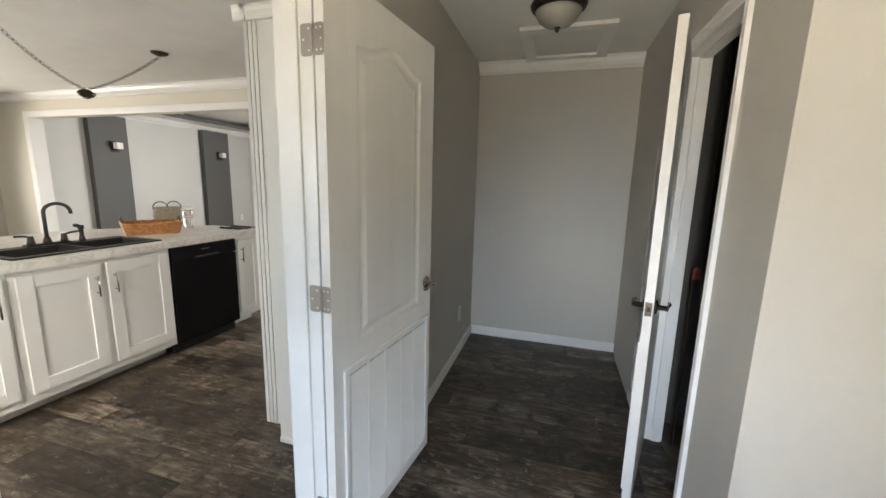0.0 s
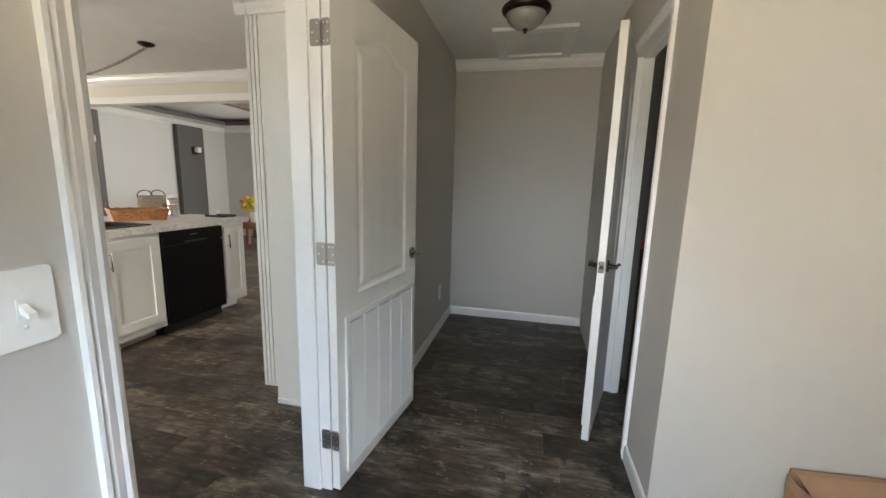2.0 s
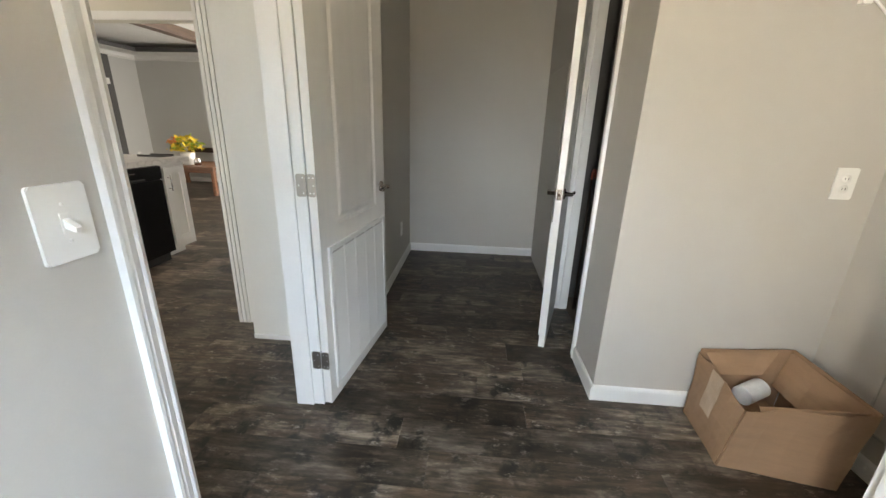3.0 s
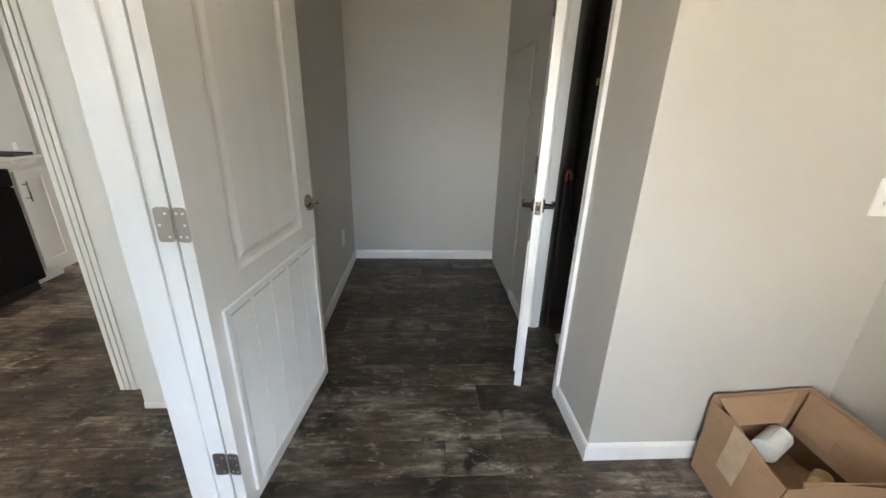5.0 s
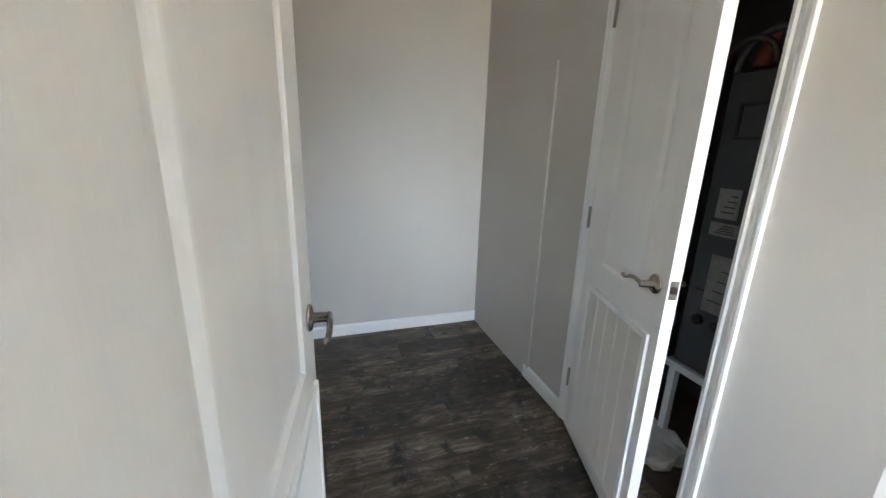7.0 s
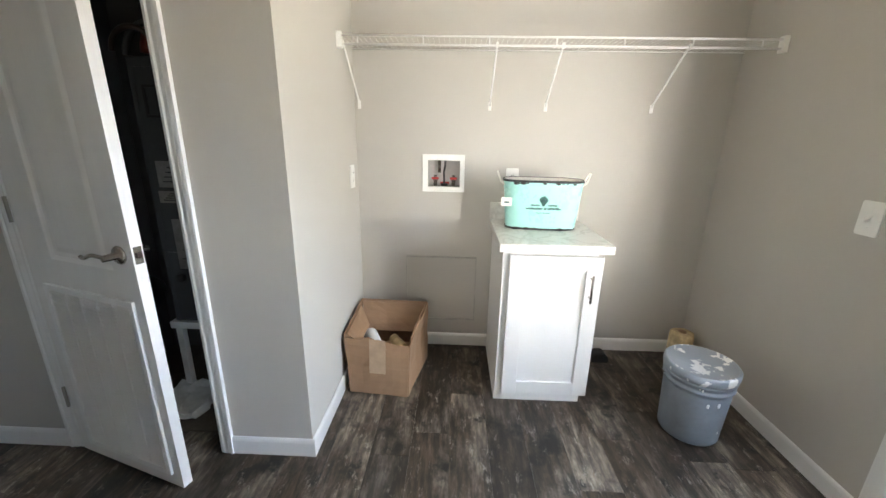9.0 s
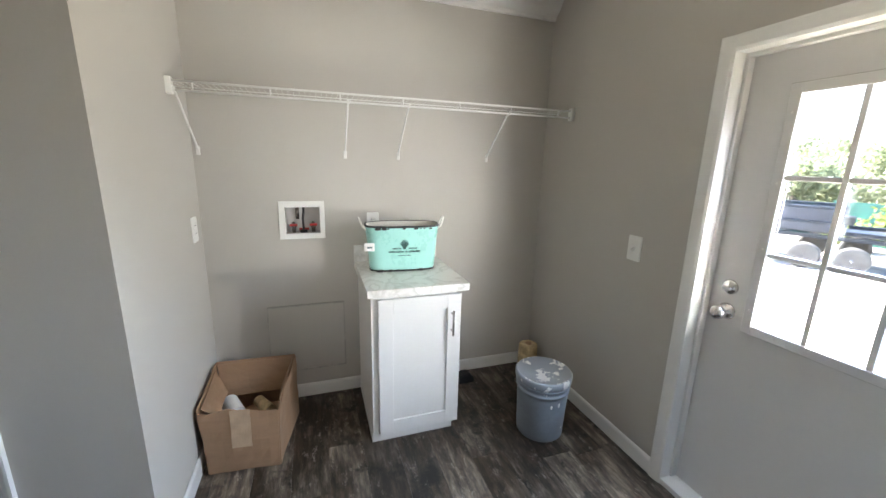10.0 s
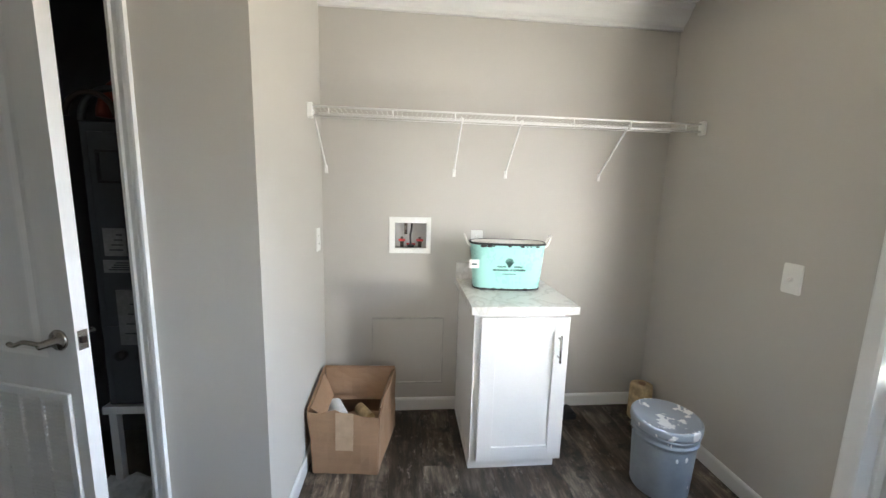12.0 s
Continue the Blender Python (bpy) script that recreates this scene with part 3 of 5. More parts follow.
def grille(parent, u0, u1, z0, z1, y, out):
    """A stamped return-air grille: frame, upright bars, and rows of tilted slats."""
    g = parent
    bm = bmesh.new()
    d = sorted((y, y + out * 0.011))
    for q in ((u0, u0 + 0.024), (u1 - 0.024, u1)):
        add_box(bm, q, d, (z0, z1), 0.003)
    for q in ((z0, z0 + 0.024), (z1 - 0.024, z1)):
        add_box(bm, (u0 + 0.024, u1 - 0.024), d, q, 0.003)
    frame_ob = part("grille_frame", bm, TRIM, g, "white metal return-air grille", True)
    cols = 5
    step = (u1 - u0 - 0.048) / cols
    for k in range(1, cols):
        u = u0 + 0.024 + step * k
        box("grille_bar", (u - 0.005, u + 0.005), sorted((y, y + out * 0.007)), (z0 + 0.024, z1 - 0.024), TRIM, frame_ob, local=True)
    pitch = 0.0125
    count = int((z1 - z0 - 0.05) / pitch)
    bm = bmesh.new()
    add_extrusion(bm, [(0.0, 0.003), (out * 0.0085, -0.003), (out * 0.0085, -0.0045), (0.0, 0.0015)], (u0 + 0.024, y, 0), (0, 1, 0), (0, 0, 1), (1, 0, 0), u1 - u0 - 0.048)
    first = part("grille_slat", bm, TRIM, frame_ob, local=True)
    first.location = (0, 0, z0 + 0.032)
    for k in range(1, count):
        s = new("grille_slat", first.data)
        s.parent = frame_ob
        s.location = (0, 0, z0 + 0.032 + k * pitch)
    # grey sheet that paints the shadow seen between the slats
    back = box("grille_back", (u0 + 0.02, u1 - 0.02), sorted((y, y + out * 0.0012)), (z0 + 0.02, z1 - 0.02), RECESS, frame_ob, local=True)
    return frame_ob


def panel_door(name, label, m, width, faces, panel, grille_face, out, latch_u):
    """A moulded door in its own axes: x from the hinge to the latch, y through its thickness, z up."""
    d = thing(name, label, "door", m, kind="structure")
    z0, z1 = 0.014, 2.051
    bm = bmesh.new()
    ya, yb = faces
    lo, hi = min(faces), max(faces)
    r0 = add_moulded_face(bm, width, z0, z1, lo, -1, panel)
    r1 = add_moulded_face(bm, width, z0, z1, hi, 1, panel)
    for i in range(4):
        bm.faces.new((r0[i], r0[(i + 1) % 4], r1[(i + 1) % 4], r1[i]))
    part("door_leaf", bm, DOOR, d, local=True)
    grille(d, *grille_face)
    lever(d, latch_u, out[0], 0.944, 1 if out[0] > sum(faces) / 2 else -1, -1)
    lever(d, latch_u, out[1], 0.944, 1 if out[1] > sum(faces) / 2 else -1, -1)
    mid = (ya + yb) / 2
    plate = box("latch_plate", (width, width + 0.0018), (mid - 0.0125, mid + 0.0125), (0.916, 0.973), NICKEL, d, 0.0006, "nickel latch plate", True)
    box("latch_bolt", (width + 0.0018, width + 0.008), (mid - 0.007, mid + 0.007), (0.936, 0.954), BRONZE, plate, 0.001, local=True)
    return d


def rounded_plate(bm, w, h, t, r=0.012):
    """A flat plate in x and z with rounded corners, t thick in y."""
    pts = []
    for cx, cz, a in ((w / 2 - r, h / 2 - r, 0), (-w / 2 + r, h / 2 - r, 90), (-w / 2 + r, -h / 2 + r, 180), (w / 2 - r, -h / 2 + r, 270)):
        pts += [(cx + r * math.cos(radians(a + 15 * k)), cz + r * math.sin(radians(a + 15 * k))) for k in range(7)]
    add_extrusion(bm, pts, (0, 0, 0), (1, 0, 0), (0, 0, 1), (0, 1, 0), t)


def hinge(parent, z, door_side, frame_m, knuckle=(0, 0), radius=0.006):
    """A butt hinge at a door's pin: a leaf on the door's edge, a leaf on the jamb, the knuckle."""
    bm = bmesh.new()
    add_lathe(bm, [(0.0, -0.046), (radius, -0.046), (radius, 0.046), (0.0, 0.046)], (*knuckle, z), "z", 12)
    pin = part("hinge", bm, HINGE, parent, "brushed nickel butt hinge with screws", True, True)
    bm = bmesh.new()
    rounded_plate(bm, 0.034, 0.09, 0.002, 0.009)
    bmesh.ops.transform(bm, matrix=pose(-0.0025, door_side * 0.0175, z, 0, 0, -90), verts=bm.verts)
    part("hinge_leaf", bm, HINGE, pin, local=True)
    bm = bmesh.new()
    rounded_plate(bm, 0.04, 0.09, 0.002, 0.009)
    bmesh.ops.transform(bm, matrix=frame_m @ pose(0, 0, z), verts=bm.verts)
    part("hinge_leaf", bm, HINGE, pin)
    bm = bmesh.new()
    for dz in (-0.03, 0.0, 0.03):
        for dy in (0.010, 0.026):
            add_lathe(bm, [(0.0, -0.0038), (0.0034, -0.0038), (0.0029, -0.0022), (0.0, -0.0022)], (0, door_side * (dy if dz else 0.026), z + dz), "x", 10)
    part("screw", bm, SCREW, pin, local=True)
    bm = bmesh.new()
    for dz in (-0.03, 0.0, 0.03):
        add_lathe(bm, [(0.0, -0.002), (0.0034, -0.002), (0.0029, -0.0005), (0.0, -0.0002)], (0.009 if dz else -0.009, 0, z + dz), "y", 10)
    bmesh.ops.transform(bm, matrix=frame_m, verts=bm.verts)
    part("screw", bm, SCREW, pin)


doorA = panel_door("door_1", "open white moulded door with a return-air grille, folded back from the kitchen doorway", pose(LX + 0.002, D1, 0, 0, 0, 83), 0.757, (0, -0.035), (0.156, 0.624, 0.85, 1.87, 0.055), (0.052, 0.722, 0.062, 0.772, -0.035, -1), (-0.035, 0.0), 0.70)
for z in (0.243, 1.043, 1.84):
    hinge(doorA, z, -1, pose(LX - 0.0245, D1 - 0.0025, 0), (0.006, 0.0035), 0.004)
doorB = panel_door("door_2", "white moulded closet door with a louvred grille, standing ajar", pose(0.758, 2.386, 0, 0, 0, -106.9), 0.582, (0, 0.035), (0.15, 0.475, 0.885, 1.885, 0.05), (0.072, 0.543, 0.07, 0.785, 0.0, -1), (0.0, 0.035), 0.525)
for z in (0.275, 1.052, 1.825):
    hinge(doorB, z, 1, pose(RX - 0.002, C1 - 0.003, 0, 0, 0, 90), (-0.004, -0.008))


# ---------------------------------------------------------------- ceiling fittings in the nook
lamp = thing("ceiling_light", "flush ceiling light with a bronze rim and frosted bowl", "ceiling light", pose(0.147, 2.60, TOP))
lathe("pan", [(0.0, 0), (0.15, 0), (0.158, -0.012), (0.15, -0.03), (0.135, -0.042), (0.125, -0.045), (0.0, -0.045)], (0.147, 2.60, TOP), BRONZE, lamp, "oil-rubbed bronze rim", steps=48)
lathe("bowl", [(0.0, -0.04), (0.128, -0.043), (0.124, -0.06), (0.105, -0.092), (0.07, -0.117), (0.03, -0.128), (0.0, -0.129)], (0.147, 2.60, TOP), FROST, lamp, "frosted glass bowl", steps=48)
lathe("finial", [(0.0, -0.125), (0.016, -0.127), (0.018, -0.133), (0.009, -0.138), (0.011, -0.146), (0.006, -0.155), (0.0, -0.158)], (0.147, 2.60, TOP), BRONZE, lamp, steps=20)

hatch = thing("attic_hatch", "white framed attic hatch in the ceiling", "ceiling hatch", pose(0.2, 3.28, TOP))
bm = bmesh.new()
for x, y in (((-0.10, 0.505), (2.885, 2.965)), ((-0.10, 0.505), (3.46, 3.54)), ((-0.10, -0.02), (2.965, 3.46)), ((0.425, 0.505), (2.965, 3.46))):
    add_box(bm, x, y, (TOP - 0.026, TOP - 0.001), 0.004)
part("hatch_frame", bm, TRIM, hatch)
box("hatch_panel", (-0.02, 0.425), (2.965, 3.46), (TOP - 0.010, TOP - 0.001), CEIL, hatch, 0.002)


# ---------------------------------------------------------------- switches and sockets
def wall_plate(name, label, m, kind_of="switch", w=0.079, h=0.124):
    """A cover plate in its own axes: x across, z up, y out of the wall."""
    t = thing(name, label, "light switch" if kind_of != "socket" else "power outlet", m)
    bm = bmesh.new()
    rounded_plate(bm, w, h, 0.006, 0.006)
    bmesh.ops.bevel(bm, geom=[e for e in bm.edges if all(v.co.y > 0.005 for v in e.verts)], offset=0.002, segments=2, affect="EDGES")
    part("cover_plate", bm, PLASTIC, t, local=True)
    if kind_of == "switch":
        box("toggle_slot", (-0.008, 0.008), (0.004, 0.0072), (-0.016, 0.016), PLASTIC, t, local=True)
        bm = bmesh.new()
        add_extrusion(bm, [(0.0, -0.008), (0.02, -0.014), (0.021, -0.006), (0.0, 0.008)], (-0.005, 0.006, 0.0), (0, 1, 0), (0, 0, 1), (1, 0, 0), 0.010)
        part("toggle", bm, PLASTIC, t, local=True)
    else:
        for dz in (-0.02, 0.02):
            s = lathe("socket_face", [(0.0, 0.004), (0.0165, 0.004), (0.0165, 0.0075), (0.0, 0.0078)], (0, 0, dz), PLASTIC, t, "", "y", 24, True)
            for dx in (-0.006, 0.006):
                box("slot", (dx - 0.001, dx + 0.001), (0.0077, 0.0082), (dz - 0.004, dz + 0.005), BLACK, s, local=True)
    for dz in ((-0.03, 0.03) if kind_of == "switch" else (0,)):
        lathe("screw", [(0.0, 0.005), (0.0032, 0.005), (0.0026, 0.0075), (0.0, 0.0078)], (0, 0, dz), PLASTIC, t, "", "y", 12, True)
    return t


wall_plate("light_switch", "white toggle light switch beside the kitchen doorway", pose(LX, 0.297, 1.116, 0, 0, -90), w=0.086)
wall_plate("light_switch", "white toggle light switch beside the back door", pose(0.874, EY, 1.069))
wall_plate("power_outlet", "white power outlet on the alcove side wall", pose(1.608, AY, 1.104, 0, 0, 180), "socket")
wall_plate("power_outlet", "white power outlet behind the mint tub", pose(BX, 0.493, 1.095, 0, 0, 90), "socket", 0.072)
wall_plate("power_outlet", "white power outlet low on the nook wall", pose(LX, 3.14, 0.36, 0, 0, -90), "socket", 0.072)
wall_plate("power_outlet", "white power outlet low on the living room wall", pose(-6.75, 7.25, 0.55, 0, 0, -90), "socket", 0.072)

# ---------------------------------------------------------------- laundry wall
valve = thing("washer_valve_box", "white recessed washer outlet box with two red-handled valves", "washer outlet box", pose(BX, 0.89, 1.04))
bm = bmesh.new()
for y, z in (((0.771, 0.798), (1.012, 1.228)), ((0.984, 1.017), (1.012, 1.228)), ((0.798, 0.984), (1.012, 1.043)), ((0.798, 0.984), (1.193, 1.228))):
    add_box(bm, (BX - 0.008, BX + 0.001), y, z, 0.002)
part("face_frame", bm, PLASTIC, valve)
bm = bmesh.new()
add_box(bm, (BX + 0.07, BX + 0.075), (0.795, 0.987), (1.04, 1.196))
for y in ((0.795, 0.798), (0.984, 0.987)):
    add_box(bm, (BX, BX + 0.07), y, (1.04, 1.196))
for z in ((1.04, 1.043), (1.193, 1.196)):
    add_box(bm, (BX, BX + 0.07), (0.798, 0.984), z)
part("recess", bm, RECESS, valve, "grey recess")
for y in (0.835, 0.943):
    v = lathe("valve", [(0.0, 0), (0.011, 0), (0.011, 0.03), (0.015, 0.032), (0.015, 0.048), (0.008, 0.05), (0.008, 0.062), (0.0, 0.062)], (BX + 0.035, y, 1.044), NICKEL, valve, "", "z", 16)
    box("valve_handle", (BX + 0.008, BX + 0.02), (y - 0.021, y + 0.021), (1.083, 1.096), RED, v, 0.003, "red lever")
    lathe("valve_stem", [(0.0, 0), (0.006, 0), (0.006, 0.018), (0.0, 0.018)], (BX + 0.018, y, 1.089), NICKEL, v, "", "x", 12)
lathe("drain_collar", [(0.0, 0), (0.021, 0), (0.021, 0.012), (0.016, 0.014), (0.0, 0.014)], (BX + 0.04, 0.89, 1.043), BLACK, valve)
tube("cable", [(BX + 0.03, 0.885, 1.195), (BX + 0.02, 0.886, 1.16), (BX + 0.03, 0.893, 1.12), (BX + 0.04, 0.89, 1.06)], 0.006, BLACK, valve)
tube("supply_pipe", [(BX + 0.05, 0.92, 1.193), (BX + 0.05, 0.92, 1.12)], 0.01, NICKEL, valve)
box("label", (BX + 0.067, BX + 0.07), (0.86, 0.915), (1.05, 1.064), RED, valve)

lpanel = thing("access_panel", "greige access panel low on the laundry wall", "access panel", pose(BX, 0.9, 0.18), kind="structure")
box("panel_face", (BX - 0.004, BX), (0.685, 1.112), (0.19, 0.602), WALL, lpanel, 0.0015)
for y, z in (((0.678, 0.685), (0.182, 0.61)), ((1.112, 1.119), (0.182, 0.61)), ((0.685, 1.112), (0.602, 0.61)), ((0.685, 1.112), (0.182, 0.19))):
    box("edge_strip", (BX - 0.010, BX), y, z, SEAM, lpanel, 0.001)

shelf = thing("wire_shelf", "long white wire laundry shelf on slanting brackets", "wire shelf", pose(BX, 0.35, 1.765))
SX, SZ = 1.46, 1.774
for x, z in ((SX, SZ), (SX, SZ - 0.038), (1.6, SZ - 0.004), (1.725, SZ - 0.004)):
    tube("rail", [(x, EY + 0.004, z), (x, AY - 0.004, z)], 0.005 if x == SX else 0.0022, WIRE, shelf, steps=8)
bm = bmesh.new()
add_tube(bm, [(1.732, 0, SZ), (SX, 0, SZ)], 0.0008, 5)
wire0 = part("deck_wire", bm, WIRE, shelf, smooth=True)
wire0.location = (0, EY + 0.02, 0)
for k in range(1, 81):
    w = new("deck_wire", wire0.data)
    w.parent, w.matrix_parent_inverse = shelf, wire0.matrix_parent_inverse
    w.location = (0, EY + 0.02 + k * 0.0257, 0)
for y in [1.30 - 0.31 * k for k in range(7)]:
    tube("lip_tie", [(SX, y, SZ), (SX, y, SZ - 0.038)], 0.0036, WIRE, shelf, steps=8)
for y in (1.372, 0.643, 0.336, -0.24):
    b = tube("bracket", [(SX + 0.004, y, SZ - 0.03), (SX + 0.06, y, SZ - 0.075), (1.728, y, 1.51), (1.736, y, 1.495)], 0.0048, WIRE, shelf, "white slanting shelf bracket", 8)
    box("bracket_foot", (1.733, BX), (y - 0.009, y + 0.009), (1.468, 1.512), PLASTIC, b, 0.003)
    box("bracket_hook", (SX - 0.007, SX + 0.012), (y - 0.006, y + 0.006), (SZ - 0.046, SZ - 0.022), PLASTIC, b, 0.002)
for y0, y1 in ((AY - 0.024, AY), (EY, EY + 0.024)):
    box("end_clip", (SX - 0.014, SX + 0.02), (y0, y1), (SZ - 0.055, SZ + 0.016), PLASTIC, shelf, 0.004, "white plastic end bracket")


def bar_pull(parent, x, y, z0, z1, out):
    h = tube("handle", [(x + out * 0.03, y, z0), (x + out * 0.03, y, z1)], 0.0055, NICKEL, parent, "brushed nickel bar pull", 12)
    for z in (z0 + 0.022, z1 - 0.022):
        tube("post", [(x, y, z), (x + out * 0.03, y, z)], 0.0045, NICKEL, h, steps=10)


def shaker_door(parent, x, out, y, z, material=None, rail=0.073):
    """A shaker door whose front lies at x: four rails round a sunk panel."""
    material = material or CABINET
    back = x - out * 0.019
    bm = bmesh.new()
    xs = sorted((back, x))
    add_box(bm, xs, (y[0], y[0] + rail), z, 0.0015)
    add_box(bm, xs, (y[1] - rail, y[1]), z, 0.0015)
    add_box(bm, xs, (y[0] + rail, y[1] - rail), (z[0], z[0] + rail), 0.0015)
    add_box(bm, xs, (y[0] + rail, y[1] - rail), (z[1] - rail, z[1]), 0.0015)
    d = part("cabinet_door", bm, material, parent)
    box("panel", sorted((back + out * 0.002, x - out * 0.010)), (y[0] + rail, y[1] - rail), (z[0] + rail, z[1] - rail), material, d)
    return d


cab = thing("base_cabinet", "narrow white shaker base cabinet standing against the laundry wall", "cabinet", pose(1.45, 0.36, 0))
bm = bmesh.new()
add_box(bm, (1.195, BX), (0.145, 0.59), (0.048, 0.822), 0.002)
part("body", bm, CABINET, cab)
box("plinth", (1.200, BX), (0.15, 0.594), (0.0, 0.05), CABINET, cab, 0.002, "white base strip")
cd = shaker_door(cab, 1.175, -1, (0.125, 0.557), (0.055, 0.803))
bar_pull(cd, 1.175, 0.176, 0.585, 0.722, -1)
ctop = thing("countertop", "white marble-look laminate countertop with a short backsplash", "countertop", pose(1.45, 0.36, 0.822))
bm = bmesh.new()
add_box(bm, (1.155, BX - 0.02), (0.09, 0.612), (0.822, 0.862), 0.004)
part("slab", bm, MARBLE, ctop)
box("backsplash", (BX - 0.02, BX - 0.001), (0.09, 0.612), (0.822, 0.958), MARBLE, ctop, 0.003)


def oblong(bm, cx, cy, z, rx, ry, n=48, power=3.2):
    ring = []
    for k in range(n):
        a = 2 * math.pi * k / n
        c, s = math.cos(a), math.sin(a)
        r = (abs(c) ** power + abs(s) ** power) ** (-1 / power)
        ring.append(bm.verts.new((cx + rx * c * r, cy + ry * s * r, z)))
    return ring


def add_skin(bm, rings):
    for lo, hi in zip(rings, rings[1:]):
        for k in range(len(lo)):
            bm.faces.new((lo[k], lo[(k + 1) % len(lo)], hi[(k + 1) % len(lo)], hi[k]))


TX, TY, TZ = 1.525, 0.362, 0.862
tub = thing("enamel_tub", "oblong mint enamel tub with chipped black rim and white handles", "enamel tub", pose(TX, TY, TZ, 0, 0, -4) @ Matrix.Diagonal((1.05, 1.11, 1.19, 1)))
TX, TY, TZ = 0, 0, 0
bm = bmesh.new()
rings = [oblong(bm, TX, TY, TZ + h, 0.078 + g, 0.166 + g) for h, g in ((0.004, -0.004), (0.012, 0.0), (0.05, 0.003), (0.15, 0.012), (0.214, 0.018))]
add_skin(bm, rings)
bm.faces.new(rings[0])
part("tub_wall", bm, MINT, tub, "mint green enamel", True, True)
bm = bmesh.new()
rings = [oblong(bm, TX, TY, TZ + h, 0.074 + g, 0.162 + g) for h, g in ((0.216, 0.018), (0.15, 0.012), (0.03, 0.002))]
add_skin(bm, rings)
bm.faces.new(rings[-1])
part("tub_inside", bm, CREAMENAMEL, tub, "cream enamel inside", True, True)
bm = bmesh.new()
rings = [oblong(bm, TX, TY, TZ + h, 0.078 + g, 0.166 + g) for h, g in ((0.208, 0.0175), (0.209, 0.0215), (0.214, 0.0225), (0.218, 0.019), (0.216, 0.0135))]
add_skin(bm, rings)
part("rim", bm, CHIP, tub, "chipped black rim", True, True)
bm = bmesh.new()
rings = [oblong(bm, TX, TY, TZ + h, 0.078 + g, 0.166 + g) for h, g in ((0.0, -0.006), (0.001, 0.0005), (0.009, 0.0012))]
add_skin(bm, rings)
part("base_rim", bm, CHIP, tub, "worn black foot", True, True)
rnd = random.Random(4)
for k in range(22):
    y = -0.15 + 0.3 * rnd.random()
    z = 0.006 if k % 2 else 0.205
    s = 0.004 + 0.012 * rnd.random()
    bm = bmesh.new()
    add_lathe(bm, [(0.0, 0), (s, 0.0), (s * 0.8, -0.0012), (0.0, -0.0012)], (-0.0785 if k % 2 else -0.0955, y, z), "x", 9, (1, 0.45))
    part("chip", bm, CHIP, tub, local=True)
# printing on the front: a small sprig and two lines of lettering too small to read
for z, runs, h in ((0.110, [(-0.062, -0.022), (0.018, 0.058)], 0.006), (0.094, [(-0.078, -0.02), (-0.014, -0.004), (0.004, 0.078)], 0.008), (0.078, [(-0.032, 0.032)], 0.003)):
    for a, b in runs:
        bm = bmesh.new()
        y = a
        while y < b:
            w = 0.0035 + 0.002 * rnd.random()
            add_box(bm, (-0.0925, -0.0885), (y, min(b, y + w)), (z, z + h * (0.75 + 0.25 * rnd.random())))
            y += w + 0.0016
        part("lettering", bm, INK, tub, local=True)
bm = bmesh.new()
for k in range(9):
    a = radians(-70 + 17 * k)
    add_tube(bm, [(-0.0915, 0.0, 0.112), (-0.0915, 0.014 * math.sin(a), 0.122 + 0.012 * math.cos(a)), (-0.0915, 0.022 * math.sin(a), 0.126 + 0.026 * math.cos(a))], 0.0021, 5)
add_lathe(bm, [(0.0, -0.0925), (0.008, -0.0925), (0.008, -0.0895), (0.0, -0.0895)], (0, 0.0, 0.117), "x", 12)
part("sprig_print", bm, INK, tub, local=True)
for s in (1, -1):
    pts = [(0.028, s * 0.176, 0.19), (0.026, s * 0.197, 0.205), (0.022, s * 0.208, 0.23), (0.012, s * 0.214, 0.246), (-0.012, s * 0.214, 0.246), (-0.022, s * 0.208, 0.23), (-0.026, s * 0.197, 0.205), (-0.028, s * 0.176, 0.19)]
    hnd = tube("handle", pts, 0.0042, CREAMENAMEL, tub, "white wire handle", 8, True)
    box("handle_plate", (-0.032, 0.032), sorted((s * 0.170, s * 0.181)), (0.17, 0.20), MINT, hnd, 0.004, local=True)
tag_ob = box("price_tag", (-0.096, -0.093), (0.146, 0.194), (0.105, 0.143), PLASTIC, tub, 0.001, "white tag", True)
box("print", (-0.0968, -0.096), (0.157, 0.181), (0.119, 0.126), INK, tag_ob, local=True)

bucket = thing("paint_bucket", "grey five-gallon paint bucket with a white-spattered lid", "bucket", pose(1.045, -0.325, 0))
lathe("bucket_wall", [(0.0, 0.001), (0.122, 0.001), (0.126, 0.008), (0.137, 0.255), (0.138, 0.27), (0.1445, 0.272), (0.1445, 0.281), (0.1385, 0.284), (0.139, 0.302), (0.1465, 0.304), (0.1465, 0.313), (0.140, 0.316), (0.141, 0.335), (0.0, 0.335)], (1.045, -0.325, 0), BUCKETGREY, bucket, steps=56)
lid = lathe("lid", [(0.1445, 0.318), (0.149, 0.32), (0.152, 0.332), (0.152, 0.356), (0.147, 0.363), (0.139, 0.363), (0.136, 0.353), (0.0, 0.352)], (1.045, -0.325, 0), SPLASH, bucket, "grey lid with dried white paint", steps=56)
pts = [(1.045 + 0.153 * math.cos(radians(a)), -0.325 + 0.153 * math.sin(radians(a)), 0.293 - 0.075 * math.sin(radians(a + 95)) ** 2) for a in range(-95, 86, 9)]
tube("bail", pts, 0.0025, NICKEL, bucket, "wire handle", 8)
